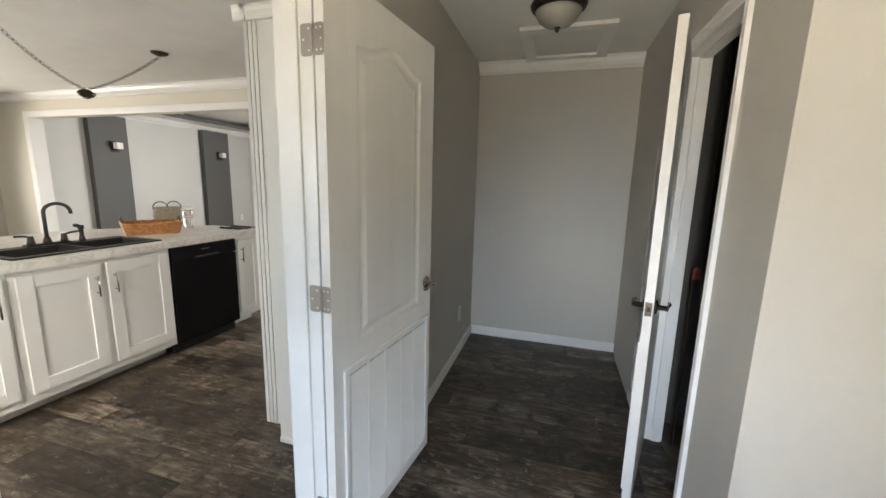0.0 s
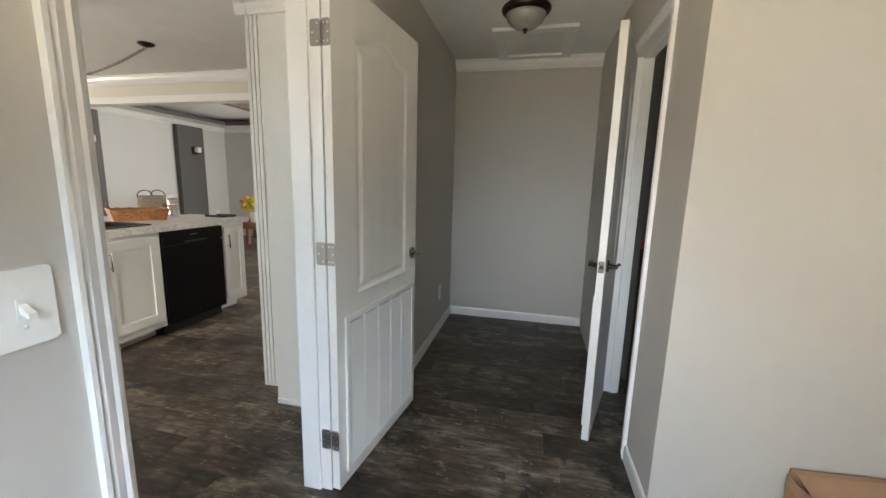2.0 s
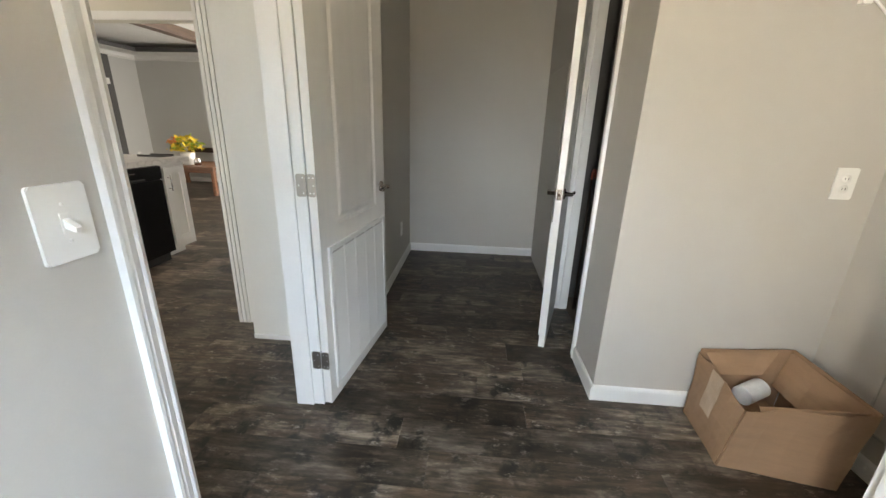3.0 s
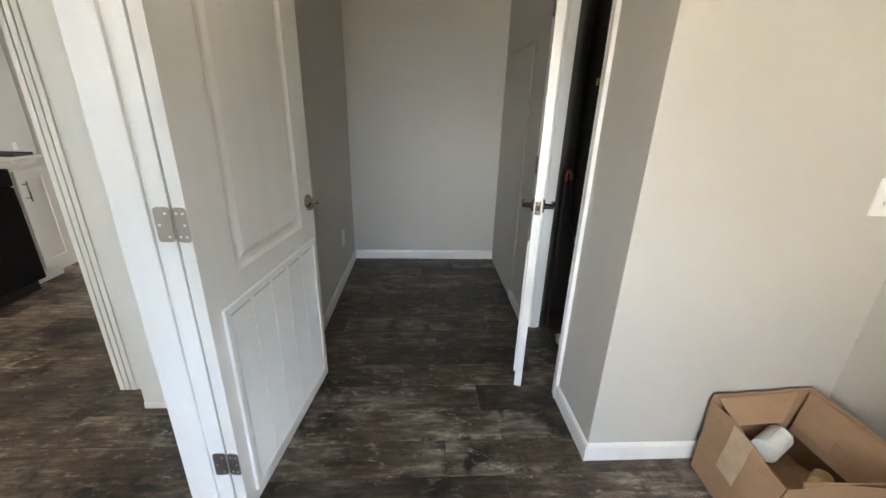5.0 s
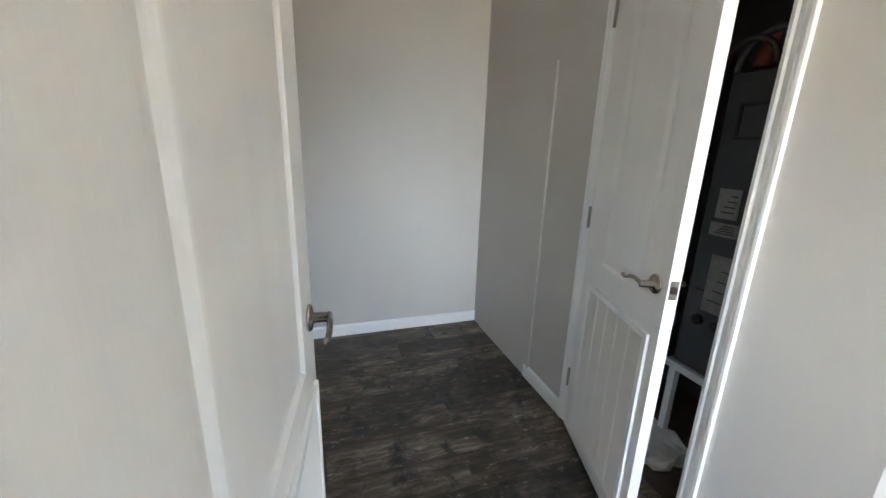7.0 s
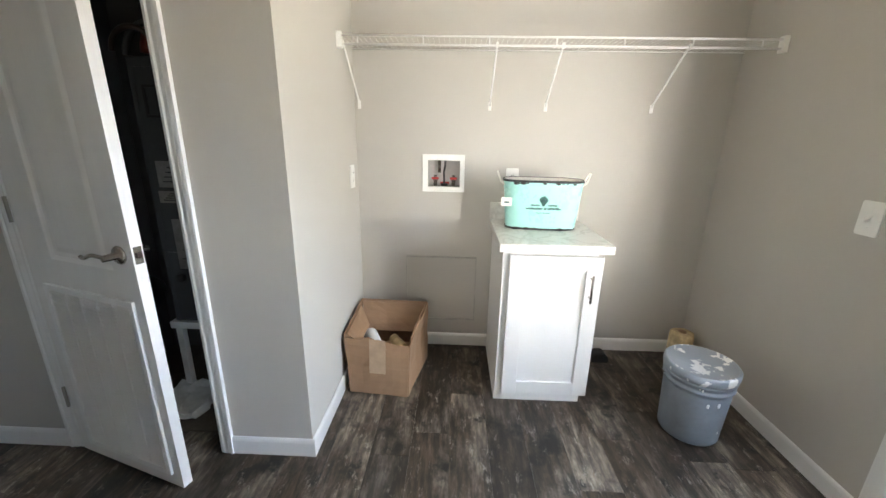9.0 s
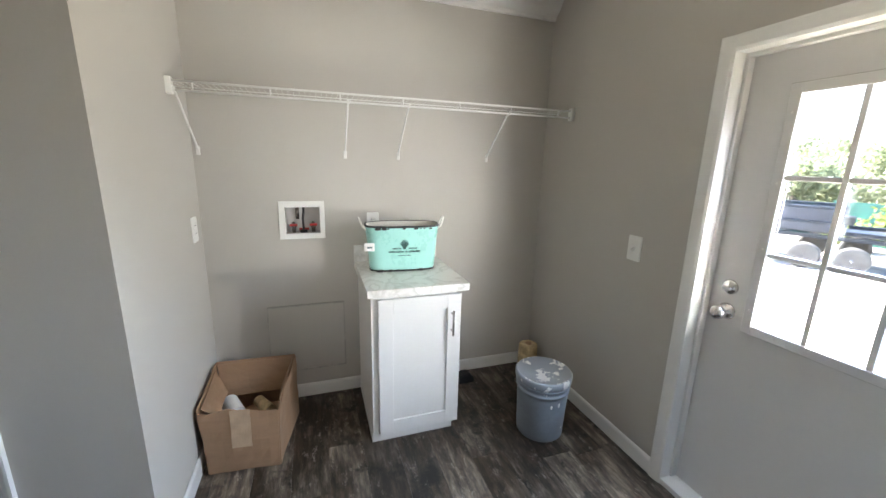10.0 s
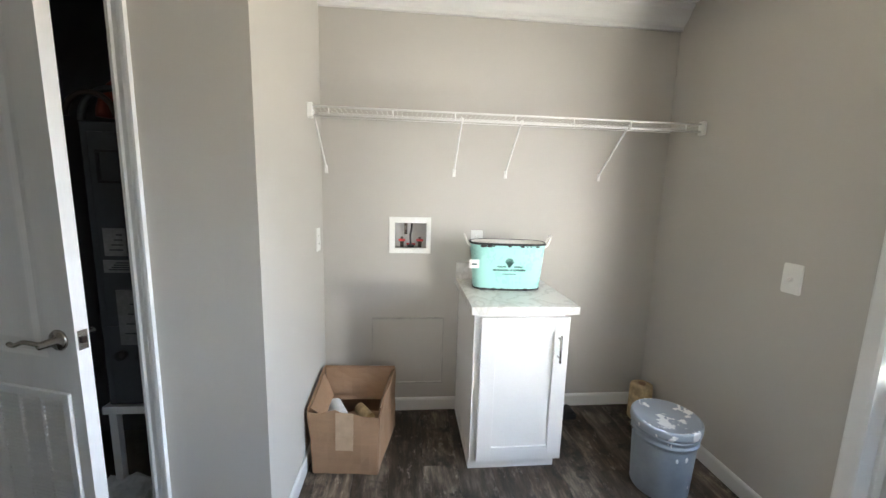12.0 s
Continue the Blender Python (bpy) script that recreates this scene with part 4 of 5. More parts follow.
tube("grip", [(1.045 + 0.155 * math.cos(radians(a)), -0.325 + 0.155 * math.sin(radians(a)), 0.293 - 0.077 * math.sin(radians(a + 95)) ** 2) for a in range(-70, -39, 5)], 0.0075, PLASTIC, bucket, "white plastic grip")
for k in range(14):
    a = radians(150 + 110 * rnd.random())
    z = 0.05 + 0.27 * rnd.random()
    r = 0.1268 + (z - 0.008) * 0.043
    s = 0.003 + 0.006 * rnd.random()
    bm = bmesh.new()
    add_lathe(bm, [(0.0, 0), (s, 0.0), (s * 0.7, 0.0014), (0.0, 0.0016)], (0, 0, 0), "x", 9, (1, 1.8))
    bmesh.ops.transform(bm, matrix=Matrix.Translation((1.045 + r * math.cos(a), -0.325 + r * math.sin(a), z)) @ Matrix.Rotation(a, 4, "Z"), verts=bm.verts)
    part("paint_drip", bm, PLASTIC, bucket)

roll = thing("paper_roll", "cream paper roll standing in the corner behind the bucket", "roll", pose(1.585, -0.565, 0))
bm = bmesh.new()
add_lathe(bm, [(0.022, 0.0), (0.062, 0.0), (0.066, 0.01), (0.067, 0.2), (0.062, 0.222), (0.024, 0.226), (0.022, 0.215)], (1.585, -0.565, 0), "z", 28)
for v in bm.verts:
    v.co += 0.005 * noise.noise_vector(v.co * 22)
part("paper", bm, SPONGE, roll, smooth=True)
lathe("core", [(0.0, 0.205), (0.02, 0.205), (0.022, 0.229), (0.018, 0.229), (0.0, 0.21)], (1.585, -0.565, 0), CARD, roll)
shoe = thing("rubber_door_stop", "small black rubber wedge on the floor behind the cabinet", "door stop", pose(1.6, -0.07, 0))
bm = bmesh.new()
add_extrusion(bm, [(0, 0), (0.11, 0), (0.11, 0.045), (0.08, 0.062), (0.03, 0.066), (0, 0.035)], (1.57, -0.15, 0), (0, 1, 0), (0, 0, 1), (1, 0, 0), 0.075)
bmesh.ops.bevel(bm, geom=bm.edges[:], offset=0.006, segments=2, affect="EDGES")
part("wedge", bm, BLACK, shoe)

# an open carton with its flaps folded in
carton = thing("cardboard_box", "open brown cardboard box holding white paper rolls", "cardboard box", pose(1.39, 1.18, 0))


def card_sheet(name, pts, thick=0.004, bend=0.006, label="", material=CARD, ragged=0.0):
    """A cardboard sheet from four corners, slightly bowed."""
    a, b, c, d = [Vector(p) for p in pts]
    nrm = (b - a).cross(d - a).normalized()
    bm = bmesh.new()
    grid = [[a.lerp(b, i / 8).lerp(d.lerp(c, i / 8), j / 6) for i in range(9)] for j in range(7)]
    for row, share in ((grid[6], 1.0), (grid[5], 0.5)):
        for p in row:
            p.z += ragged * share * (noise.noise(p * 13) - 0.3)
    lay = []
    for off in (0, thick):
        lay.append([[bm.verts.new(p + nrm * (off + bend * math.sin(math.pi * i / 8) * math.sin(math.pi * j / 6) + 0.005 * noise.noise(p * 9) + 0.004 * noise.noise(p * 21))) for i, p in enumerate(row)] for j, row in enumerate(grid)])
    for g in lay:
        for j in range(6):
            for i in range(8):
                bm.faces.new((g[j][i], g[j][i + 1], g[j + 1][i + 1], g[j + 1][i]))
    rim = [(0, i) for i in range(9)] + [(j, 8) for j in range(1, 7)] + [(6, i) for i in range(7, -1, -1)] + [(j, 0) for j in range(5, 0, -1)]
    for k in range(len(rim)):
        (j0, i0), (j1, i1) = rim[k], rim[(k + 1) % len(rim)]
        bm.faces.new((lay[0][j0][i0], lay[0][j1][i1], lay[1][j1][i1], lay[1][j0][i0]))
    return part(name, bm, material, carton, label, smooth=False)


P = {"a": (1.213, 1.352), "b": (1.183, 1.045), "c": (1.575, 0.972), "d": (1.60, 1.352)}
Q = {"a": (1.235, 1.378, 0.335), "b": (1.225, 1.04, 0.292), "c": (1.62, 0.975, 0.355), "d": (1.63, 1.378, 0.36)}
low = {k: (*v, 0.004) for k, v in P.items()}
card_sheet("side", (low["a"], low["b"], Q["b"], Q["a"]), bend=0.012, ragged=0.03)
card_sheet("side", (low["b"], low["c"], Q["c"], Q["b"]), bend=-0.022, ragged=0.03)
card_sheet("side", (low["c"], low["d"], Q["d"], Q["c"]), bend=0.004)
card_sheet("side", (low["d"], low["a"], Q["a"], Q["d"]), bend=-0.006)
card_sheet("base", (low["a"], low["d"], low["c"], low["b"]), bend=0)
card_sheet("flap", ((1.61, 1.37, 0.352), (1.61, 0.985, 0.348), (1.56, 1.0, 0.18), (1.55, 1.34, 0.19)), bend=0.01)
card_sheet("flap", ((1.25, 1.368, 0.325), (1.56, 1.368, 0.35), (1.46, 1.30, 0.27), (1.29, 1.31, 0.25)), bend=0.012)
card_sheet("flap", ((1.26, 1.03, 0.308), (1.60, 0.985, 0.348), (1.50, 1.03, 0.21), (1.32, 1.05, 0.2)), bend=0.01)
card_sheet("tape_strip", ((1.196, 1.245, 0.13), (1.190, 1.160, 0.13), (1.208, 1.160, 0.314), (1.213, 1.245, 0.318)), 0.0012, 0.0, "strip of packing tape", TAPE)
for a, b, r in (((1.36, 1.245, 0.195), (1.47, 1.30, 0.205), 0.042), ((1.42, 1.10, 0.148), (1.53, 1.17, 0.148), 0.03)):
    a, b = Vector(a), Vector(b)
    rl = thing("paper_roll", "white paper roll lying in the cardboard box" if r > 0.035 else "small beige paper roll lying in the cardboard box", "roll", Matrix.Translation((a + b) / 2), "rolls in the box")
    bm = bmesh.new()
    add_tube(bm, [a + (b - a) * s for s in (0, 0.02, 0.5, 0.98, 1)], r, 24)
    part("paper", bm, PAPER if r > 0.035 else SPONGE, rl, smooth=False)
lowfill = thing("packing_board", "crumpled cardboard sheet lying in the box", "packing board", pose(1.4, 1.18, 0.1))
bm = bmesh.new()
add_box(bm, (1.25, 1.54), (1.05, 1.33), (0.10, 0.112))
bmesh.ops.subdivide_edges(bm, edges=bm.edges[:], cuts=6, use_grid_fill=True)
for v in bm.verts:
    v.co.z += 0.03 * noise.noise(v.co * 12)
part("sheet", bm, CARD, lowfill)

# ---------------------------------------------------------------- back door with nine panes
bm = bmesh.new()
for a in (XD0, XD1):
    s = -1 if a == XD0 else 1
    add_extrusion(bm, [(0, 0), (0.057, 0), (0.057, 0.016), (0.050, 0.018), (0.012, 0.014), (0, 0.010)], (a, EY, 0), (s, 0, 0), (0, 1, 0), (0, 0, 1), XDT + 0.057)
add_extrusion(bm, [(0, 0), (0.057, 0), (0.057, 0.016), (0.050, 0.018), (0.012, 0.014), (0, 0.010)], (XD0, EY, XDT), (0, 0, 1), (0, 1, 0), (1, 0, 0), XD1 - XD0)
tagged(part("trim_back_door", bm, TRIM), "white casing round the back door", "trim", kind="structure")
bm = bmesh.new()
for x in ((XD0 - 0.0195, XD0), (XD1, XD1 + 0.0195)):
    add_box(bm, x, (EY - 0.142, EY + 0.002), (0, XDT))
add_box(bm, (XD0 - 0.0195, XD1 + 0.0195), (EY - 0.142, EY + 0.002), (XDT, XDT + 0.0195))
for x in ((XD0, XD0 + 0.02), (XD1 - 0.02, XD1)):
    add_box(bm, x, (EY - 0.142, EY - 0.125), (0, XDT), 0.002)
add_box(bm, (XD0, XD1), (EY - 0.142, EY + 0.006), (0.0, 0.028), 0.004)
for x in ((XD0, XD0 + 0.013), (XD1 - 0.013, XD1)):
    add_box(bm, x, (-0.749, -0.716), (0.03, XDT), 0.003)
add_box(bm, (XD0 + 0.013, XD1 - 0.013), (-0.749, -0.716), (XDT - 0.013, XDT), 0.003)
tagged(part("door_frame_3", bm, TRIM), "white jamb and sill of the back door", "door frame", kind="structure")

DY = -0.75
bd = thing("door_3", "closed grey-white steel back door with a nine-pane window", "door", pose(0.09, DY, 0), kind="structure")
WX0, WX1, WZ0, WZ1 = -0.172, 0.366, 0.856, 1.735
bm = bmesh.new()
for x, z in (((XD0 + 0.006, WX0), (0.03, XDT - 0.006)), ((WX1, XD1 - 0.006), (0.03, XDT - 0.006)), ((WX0, WX1), (0.03, WZ0)), ((WX0, WX1), (WZ1, XDT - 0.006))):
    add_box(bm, x, (DY - 0.042, DY), z)
part("door_leaf", bm, STEELDOOR, bd)
bm = bmesh.new()
FR = 0.019
for x in ((WX0 - 0.016, WX0 + FR), (WX1 - FR, WX1 + 0.016)):
    add_box(bm, x, (DY - 0.005, DY + 0.012), (WZ0 - 0.016, WZ1 + 0.016), 0.004)
for z in ((WZ0 - 0.016, WZ0 + FR), (WZ1 - FR, WZ1 + 0.016)):
    add_box(bm, (WX0 + FR, WX1 - FR), (DY - 0.005, DY + 0.012), z, 0.004)
wf = part("window_frame", bm, STEELDOOR, bd, "white plastic lite frame")
bm = bmesh.new()
for x in ((WX0 - 0.0195, WX0 - 0.0165), (WX1 + 0.0165, WX1 + 0.0195)):
    add_box(bm, x, (DY - 0.002, DY + 0.004), (WZ0 - 0.0195, WZ1 + 0.0195))
for z in ((WZ0 - 0.0195, WZ0 - 0.0165), (WZ1 + 0.0165, WZ1 + 0.0195)):
    add_box(bm, (WX0 - 0.0165, WX1 + 0.0165), (DY - 0.002, DY + 0.004), z)
part("gasket", bm, RECESS, wf, "thin grey gasket")
pw, ph = (WX1 - WX0 - 2 * FR) / 3, (WZ1 - WZ0 - 2 * FR) / 3
for k in (1, 2):
    x = WX0 + FR + pw * k
    box("muntin", (x - 0.0085, x + 0.0085), (DY - 0.012, DY + 0.008), (WZ0 + FR, WZ1 - FR), STEELDOOR, wf, 0.003)
    z = WZ0 + FR + ph * k
    for j in range(3):
        a = WX0 + FR + pw * j
        box("muntin", (a + (0.0085 if j else 0), a + pw - (0.0085 if j < 2 else 0)), (DY - 0.012, DY + 0.008), (z - 0.0085, z + 0.0085), STEELDOOR, wf, 0.003)
for k in range(3):
    for j in range(3):
        g = box("pane", (WX0 + FR + pw * k - (0 if k else 0.004), WX0 + FR + pw * (k + 1)), (DY - 0.024, DY - 0.020), (WZ0 + FR + ph * j, WZ0 + FR + ph * (j + 1)), GLASS, wf)
        g.visible_shadow = False
for x in (WX0 + 0.003, WX1 - 0.003):
    for k in range(4):
        lathe("screw_cap", [(0.0, 0.0), (0.004, 0.0), (0.003, 0.002), (0.0, 0.0024)], (x, DY + 0.0115, WZ0 + 0.08 + 0.24 * k), PLASTIC, wf, "", "y", 10)
kn = lathe("door_knob", [(0.0, 0), (0.034, 0), (0.034, 0.004), (0.026, 0.010), (0.012, 0.016), (0.011, 0.03), (0.02, 0.036), (0.028, 0.05), (0.027, 0.062), (0.018, 0.070), (0.0, 0.072)], (0.450, DY, 0.897), CHROME, bd, "polished nickel knob", "y", 32)
db = lathe("deadbolt", [(0.0, 0), (0.03, 0), (0.03, 0.006), (0.024, 0.014), (0.0, 0.015)], (0.452, DY, 0.999), CHROME, bd, "nickel deadbolt", "y", 32)
box("thumb_turn", (0.434, 0.470), (DY + 0.015, DY + 0.027), (0.994, 1.004), CHROME, db, 0.003)
closer = box("door_closer_bracket", (0.045, 0.11), (DY, DY + 0.012), (1.80, 1.818), NICKEL, bd, 0.003, "steel storm-chain bracket")
bm = bmesh.new()
add_tube(bm, [(0.078 + 0.009 * math.cos(k * 0.9), DY + 0.02 + 0.009 * math.sin(k * 0.9), 1.80 - 0.0012 * k) for k in range(110)], 0.0016, 6)
part("spring", bm, CHROME, closer, smooth=True)
tube("rod", [(0.078, DY + 0.02, 1.80), (0.078, DY + 0.02, 1.65)], 0.002, NICKEL, closer, steps=6)

# ---------------------------------------------------------------- furnace closet
fur = thing("furnace", "dark grey upright furnace with paper labels inside the closet", "furnace", pose(1.35, 2.0, 0.30))
box("cabinet_shell", (1.16, 1.56), (1.62, 2.20), (0.42, 1.62), FURNACE, fur, 0.006)
box("door_panel", (1.152, 1.16), (1.65, 2.17), (0.80, 1.58), FURNACE, fur, 0.004)
box("burner_panel", (1.150, 1.16), (1.65, 2.17), (0.44, 0.78), FURNACE, fur, 0.004)
bm = bmesh.new()
for y, z in (((1.90, 2.14), (1.50, 1.512)), ((1.90, 2.14), (1.38, 1.392)), ((1.90, 1.912), (1.392, 1.50)), ((2.128, 2.14), (1.392, 1.50))):
    add_box(bm, (1.146, 1.153), y, z, 0.002)
part("badge_frame", bm, BLACK, fur)
for y, z in (((2.06, 2.145), (1.085, 1.20)), ((2.045, 2.155), (1.015, 1.068)), ((1.98, 2.12), (0.70, 0.94))):
    lb = box("paper_label", (1.1485, 1.1515), y, z, SHADEDLABEL, fur, 0.0, "white printed label")
    for k in range(4):
        zz = z[0] + (z[1] - z[0]) * (0.2 + 0.18 * k)
        box("print_line", (1.1478, 1.1485), (y[0] + 0.012, y[1] - 0.02 - 0.01 * k), (zz, zz + 0.005), FURNACE, lb)
for y in (2.04, 2.12):
    lathe("knob", [(0.0, 0), (0.022, 0), (0.02, -0.02), (0.0, -0.021)], (1.15, y, 0.655), BLACK, fur, "", "x", 20)
tagged(box("furnace_collar", (1.2, 1.5), (1.7, 2.1), (1.62, 2.43), INSUL, None, 0.03), "black wrapped duct above the furnace", "duct")
stand = thing("furnace_stand", "white metal furnace stand", "stand", pose(1.35, 1.9, 0))
for x in (1.17, 1.55):
    for y in (1.63, 2.19):
        box("leg", (x - 0.016, x + 0.016), (y - 0.016, y + 0.016), (0.01, 0.39), TRIM, stand, 0.002)
box("top_tray", (1.14, 1.58), (1.60, 2.22), (0.385, 0.42), TRIM, stand, 0.003)
duct = thing("wrapped_pipe", "black wrapped flue pipe with a yellow tag", "pipe", pose(1.08, 2.44, 0.5))
bm = bmesh.new()
add_tube(bm, [(1.08, 2.44, 2.42), (1.08, 2.44, 1.6), (1.085, 2.44, 1.0), (1.10, 2.43, 0.75), (1.16, 2.41, 0.58), (1.24, 2.39, 0.5)], 0.105, 24)
for v in bm.verts:
    v.co += 0.012 * noise.noise_vector(v.co * 9)
part("wrap", bm, INSUL, duct, smooth=True)
box("tag", (0.995, 1.06), (2.322, 2.336), (1.468, 1.502), YELLOW, duct, 0.002, "yellow tag")
hose = thing("orange_pipe", "thin brown water pipe with an orange loop beside the closet jamb", "pipe", pose(0.93, 2.36, 0))
tube("pipe", [(0.93, 2.385, 0.011), (0.93, 2.38, 0.5), (0.925, 2.37, 0.97)], 0.008, BRONZE, hose, "dull brown pipe run")
tube("loop", [(0.925, 2.37, 0.97)] + arc((0.925, 2.335, 1.0), 0.035, 0, 200, (0, 1, 0), (0, 0, 1), 10), 0.008, ORANGE, hose)
coil = thing("flexible_connector", "grey flexible connector arching above the furnace", "pipe", pose(1.2, 2.1, 1.62))
tube("hose", arc((1.14, 2.05, 1.62), 0.12, 0, 180, (0, 1, 0), (0, 0, 1), 16), 0.012, FURNACE, coil)
tube("hose", arc((1.12, 2.12, 1.63), 0.09, 0, 180, (0, 1, 0), (0, 0, 1), 16), 0.011, BRONZE, coil)
loops = thing("flexible_duct", "dull orange-red flexible hose looped over the furnace", "hose", pose(1.26, 2.06, 1.62))
bm = bmesh.new()
add_tube(bm, [(1.30, 2.06 + 0.13 * math.cos(radians(a)), 1.655 + 0.15 * math.sin(radians(a))) for a in range(0, 181, 6)], 0.034, 14)
for v in bm.verts:
    v.co += 0.003 * math.sin(v.co.y * 260) * Vector((1, 0, 0))
part("hose", bm, ORANGE, loops, smooth=True)
bag = thing("paper_bag", "crumpled white paper bag on the closet floor", "paper bag", pose(1.06, 2.12, 0.01))
bm = bmesh.new()
add_box(bm, (0.95, 1.18), (2.02, 2.24), (0.012, 0.06))
bmesh.ops.subdivide_edges(bm, edges=bm.edges[:], cuts=7, use_grid_fill=True)
for v in bm.verts:
    v.co += 0.03 * noise.noise_vector(v.co * 14)
    v.co.z = max(v.co.z, 0.011)
part("crumpled_paper", bm, PAPER, bag)
cord = thing("extension_cord", "orange extension cord coiled on the closet floor", "cord", pose(1.15, 2.42, 0.01))
bm = bmesh.new()
add_tube(bm, [(1.15 + (0.075 + 0.012 * math.sin(k * 0.7)) * math.cos(k * 0.42), 2.42 + (0.075 + 0.012 * math.sin(k * 0.7)) * math.sin(k * 0.42), 0.02 + 0.0009 * k) for k in range(90)], 0.008, 8)
part("coil", bm, ORANGE, cord, smooth=True)
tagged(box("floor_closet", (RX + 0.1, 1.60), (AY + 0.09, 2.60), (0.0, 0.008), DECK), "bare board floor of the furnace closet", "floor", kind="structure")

# ---------------------------------------------------------------- kitchen: tall cabinet beside the doorway
pantry = thing("pantry_cabinet", "tall cream pantry cabinet with fluted edge strips and a crown", "pantry cabinet", pose(-0.94, 2.01, 0))
bm = bmesh.new()
add_extrusion(bm, [(-0.637, 0.0), (-1.155, 0.0), (-1.155, 0.105), (-1.215, 0.105), (-1.215, 2.15), (-0.637, 2.15)], (0, 1.728, 0), (1, 0, 0), (0, 0, 1), (0, 1, 0), 0.62)
part("body", bm, PANTRY, pantry)
for x in (-1.227, -1.202, -1.177):
    box("edge_strip", (x - 0.010, x + 0.010), (1.720, 1.728), (0.106, 2.148), PANTRY, pantry, 0.003)
shaker_door(pantry, -1.236, -1, (1.755, 2.325), (0.12, 1.05), PANTRY)
shaker_door(pantry, -1.236, -1, (1.755, 2.325), (1.07, 2.12), PANTRY)
bm = bmesh.new()
add_extrusion(bm, [(0, 0), (0.015, 0), (0.02, 0.015), (0.02, 0.035), (0.024, 0.05), (0.024, 0.064), (0, 0.064)], (-0.637, 1.728, 2.15), (0, -1, 0), (0, 0, 1), (-1, 0, 0), 0.65)
add_extrusion(bm, [(0, 0), (0.015, 0), (0.02, 0.015), (0.02, 0.035), (0.024, 0.05), (0.024, 0.064), (0, 0.064)], (-1.215, 1.704, 2.15), (-1, 0, 0), (0, 0, 1), (0, 1, 0), 0.68)
part("crown", bm, PANTRY, pantry, "stepped crown moulding")
box("foot_strip", (-1.155, -0.64), (1.720, 1.728), (0.0, 0.03), TRIM, pantry, 0.002)

# peninsula of base cabinets
FX, KX = -2.645, -2.78
units = (((0.55, 0.96), "white shaker base cabinet in the kitchen peninsula"), ((0.96, 1.41), "white shaker base cabinet in the kitchen peninsula"), ((1.41, 2.33), "white shaker sink base cabinet with two doors"), ((2.955, 3.25), "narrow white shaker end cabinet of the peninsula"))
for (a, b), label in units:
    u = thing("base_cabinet", label, "cabinet", pose(-2.95, (a + b) / 2, 0), "kitchen base cabinets")
    bm = bmesh.new()
    add_extrusion(bm, [(-3.25, 0.0), (KX, 0.0), (KX, 0.10), (FX, 0.10), (FX, 0.888), (-3.25, 0.888)], (0, a + 0.001, 0), (1, 0, 0), (0, 0, 1), (0, 1, 0), b - a - 0.002)
    part("body", bm, CABINET, u)
    if b - a > 0.7:
        m_ = (a + b) / 2
        for (y0, y1), hy in (((a + 0.03, m_ - 0.02), m_ - 0.055), ((m_ + 0.02, b - 0.02), m_ + 0.055)):
            d = shaker_door(u, FX + 0.02, 1, (y0, y1), (0.155, 0.858))
            bar_pull(d, FX + 0.02, hy, 0.65, 0.79, 1)
    else:
        d = shaker_door(u, FX + 0.02, 1, (a + 0.025, b - 0.025), (0.155, 0.858), rail=0.06)
        bar_pull(d, FX + 0.02, a + 0.055 if b > 3 else b - 0.06, 0.65, 0.79, 1)
dw = thing("dishwasher", "black dishwasher built in under the kitchen counter", "dishwasher", pose(-2.95, 2.64, 0))
box("tub_shell", (-3.25, FX - 0.002), (2.334, 2.951), (0.10, 0.886), BLACK, dw)
box("front_door", (FX - 0.001, FX + 0.022), (2.336, 2.949), (0.10, 0.76), BLACKGLOSS, dw, 0.004, "black enamel front")
cp = box("control_panel", (FX - 0.001, FX + 0.026), (2.336, 2.949), (0.768, 0.882), BLACKGLOSS, dw, 0.006, "black control strip")
box("badge", (FX + 0.026, FX + 0.0275), (2.59, 2.67), (0.835, 0.843), NICKEL, cp)
box("handle_recess", (FX + 0.0265, FX + 0.028), (2.53, 2.76), (0.775, 0.79), BLACK, cp, 0.001)
box("kick_plate", (FX - 0.075, FX - 0.045), (2.336, 2.949), (0.003, 0.097), BLACK, dw)

ct = thing("countertop", "pale marble-look laminate kitchen countertop with an angled bar end", "countertop", pose(-3.2, 2.0, 0.89))
bm = bmesh.new()
S0, S1, SXA, SXB = 1.50, 2.335, -3.19, -2.75
for pts in (((-3.95, 0.45), (-2.612, 0.45), (-2.612, S0), (-3.95, S0)), ((-3.95, S0), (SXA, S0), (SXA, S1), (-3.95, S1)), ((SXB, S0), (-2.612, S0), (-2.612, S1), (SXB, S1)), ((-3.95, S1), (-2.612, S1), (-2.612, 3.30), (-3.27, 3.31), (-3.95, 2.50))):
    add_extrusion(bm, list(pts), (0, 0, 0.889), (1, 0, 0), (0, 1, 0), (0, 0, 1), 0.046)
part("slab", bm, MARBLE, ct)
barwall = box("bar_wall", (-3.40, -3.26), (0.55, 3.0), (0.0, 0.889), LIVINGWALL, None)
tagged(barwall, "pale grey half wall behind the peninsula", "half wall", kind="structure")

sink = thing("kitchen_sink", "black double-bowl drop-in kitchen sink", "sink", pose(-2.97, 1.92, 0.935))
bm = bmesh.new()
rim = ((SXA - 0.015, SXB + 0.015), (S0 - 0.015, S1 + 0.015))
add_box(bm, (SXA - 0.02, SXA + 0.09), rim[1], (0.9355, 0.946), 0.003)
add_box(bm, (SXB - 0.03, SXB + 0.02), rim[1], (0.9355, 0.946), 0.003)
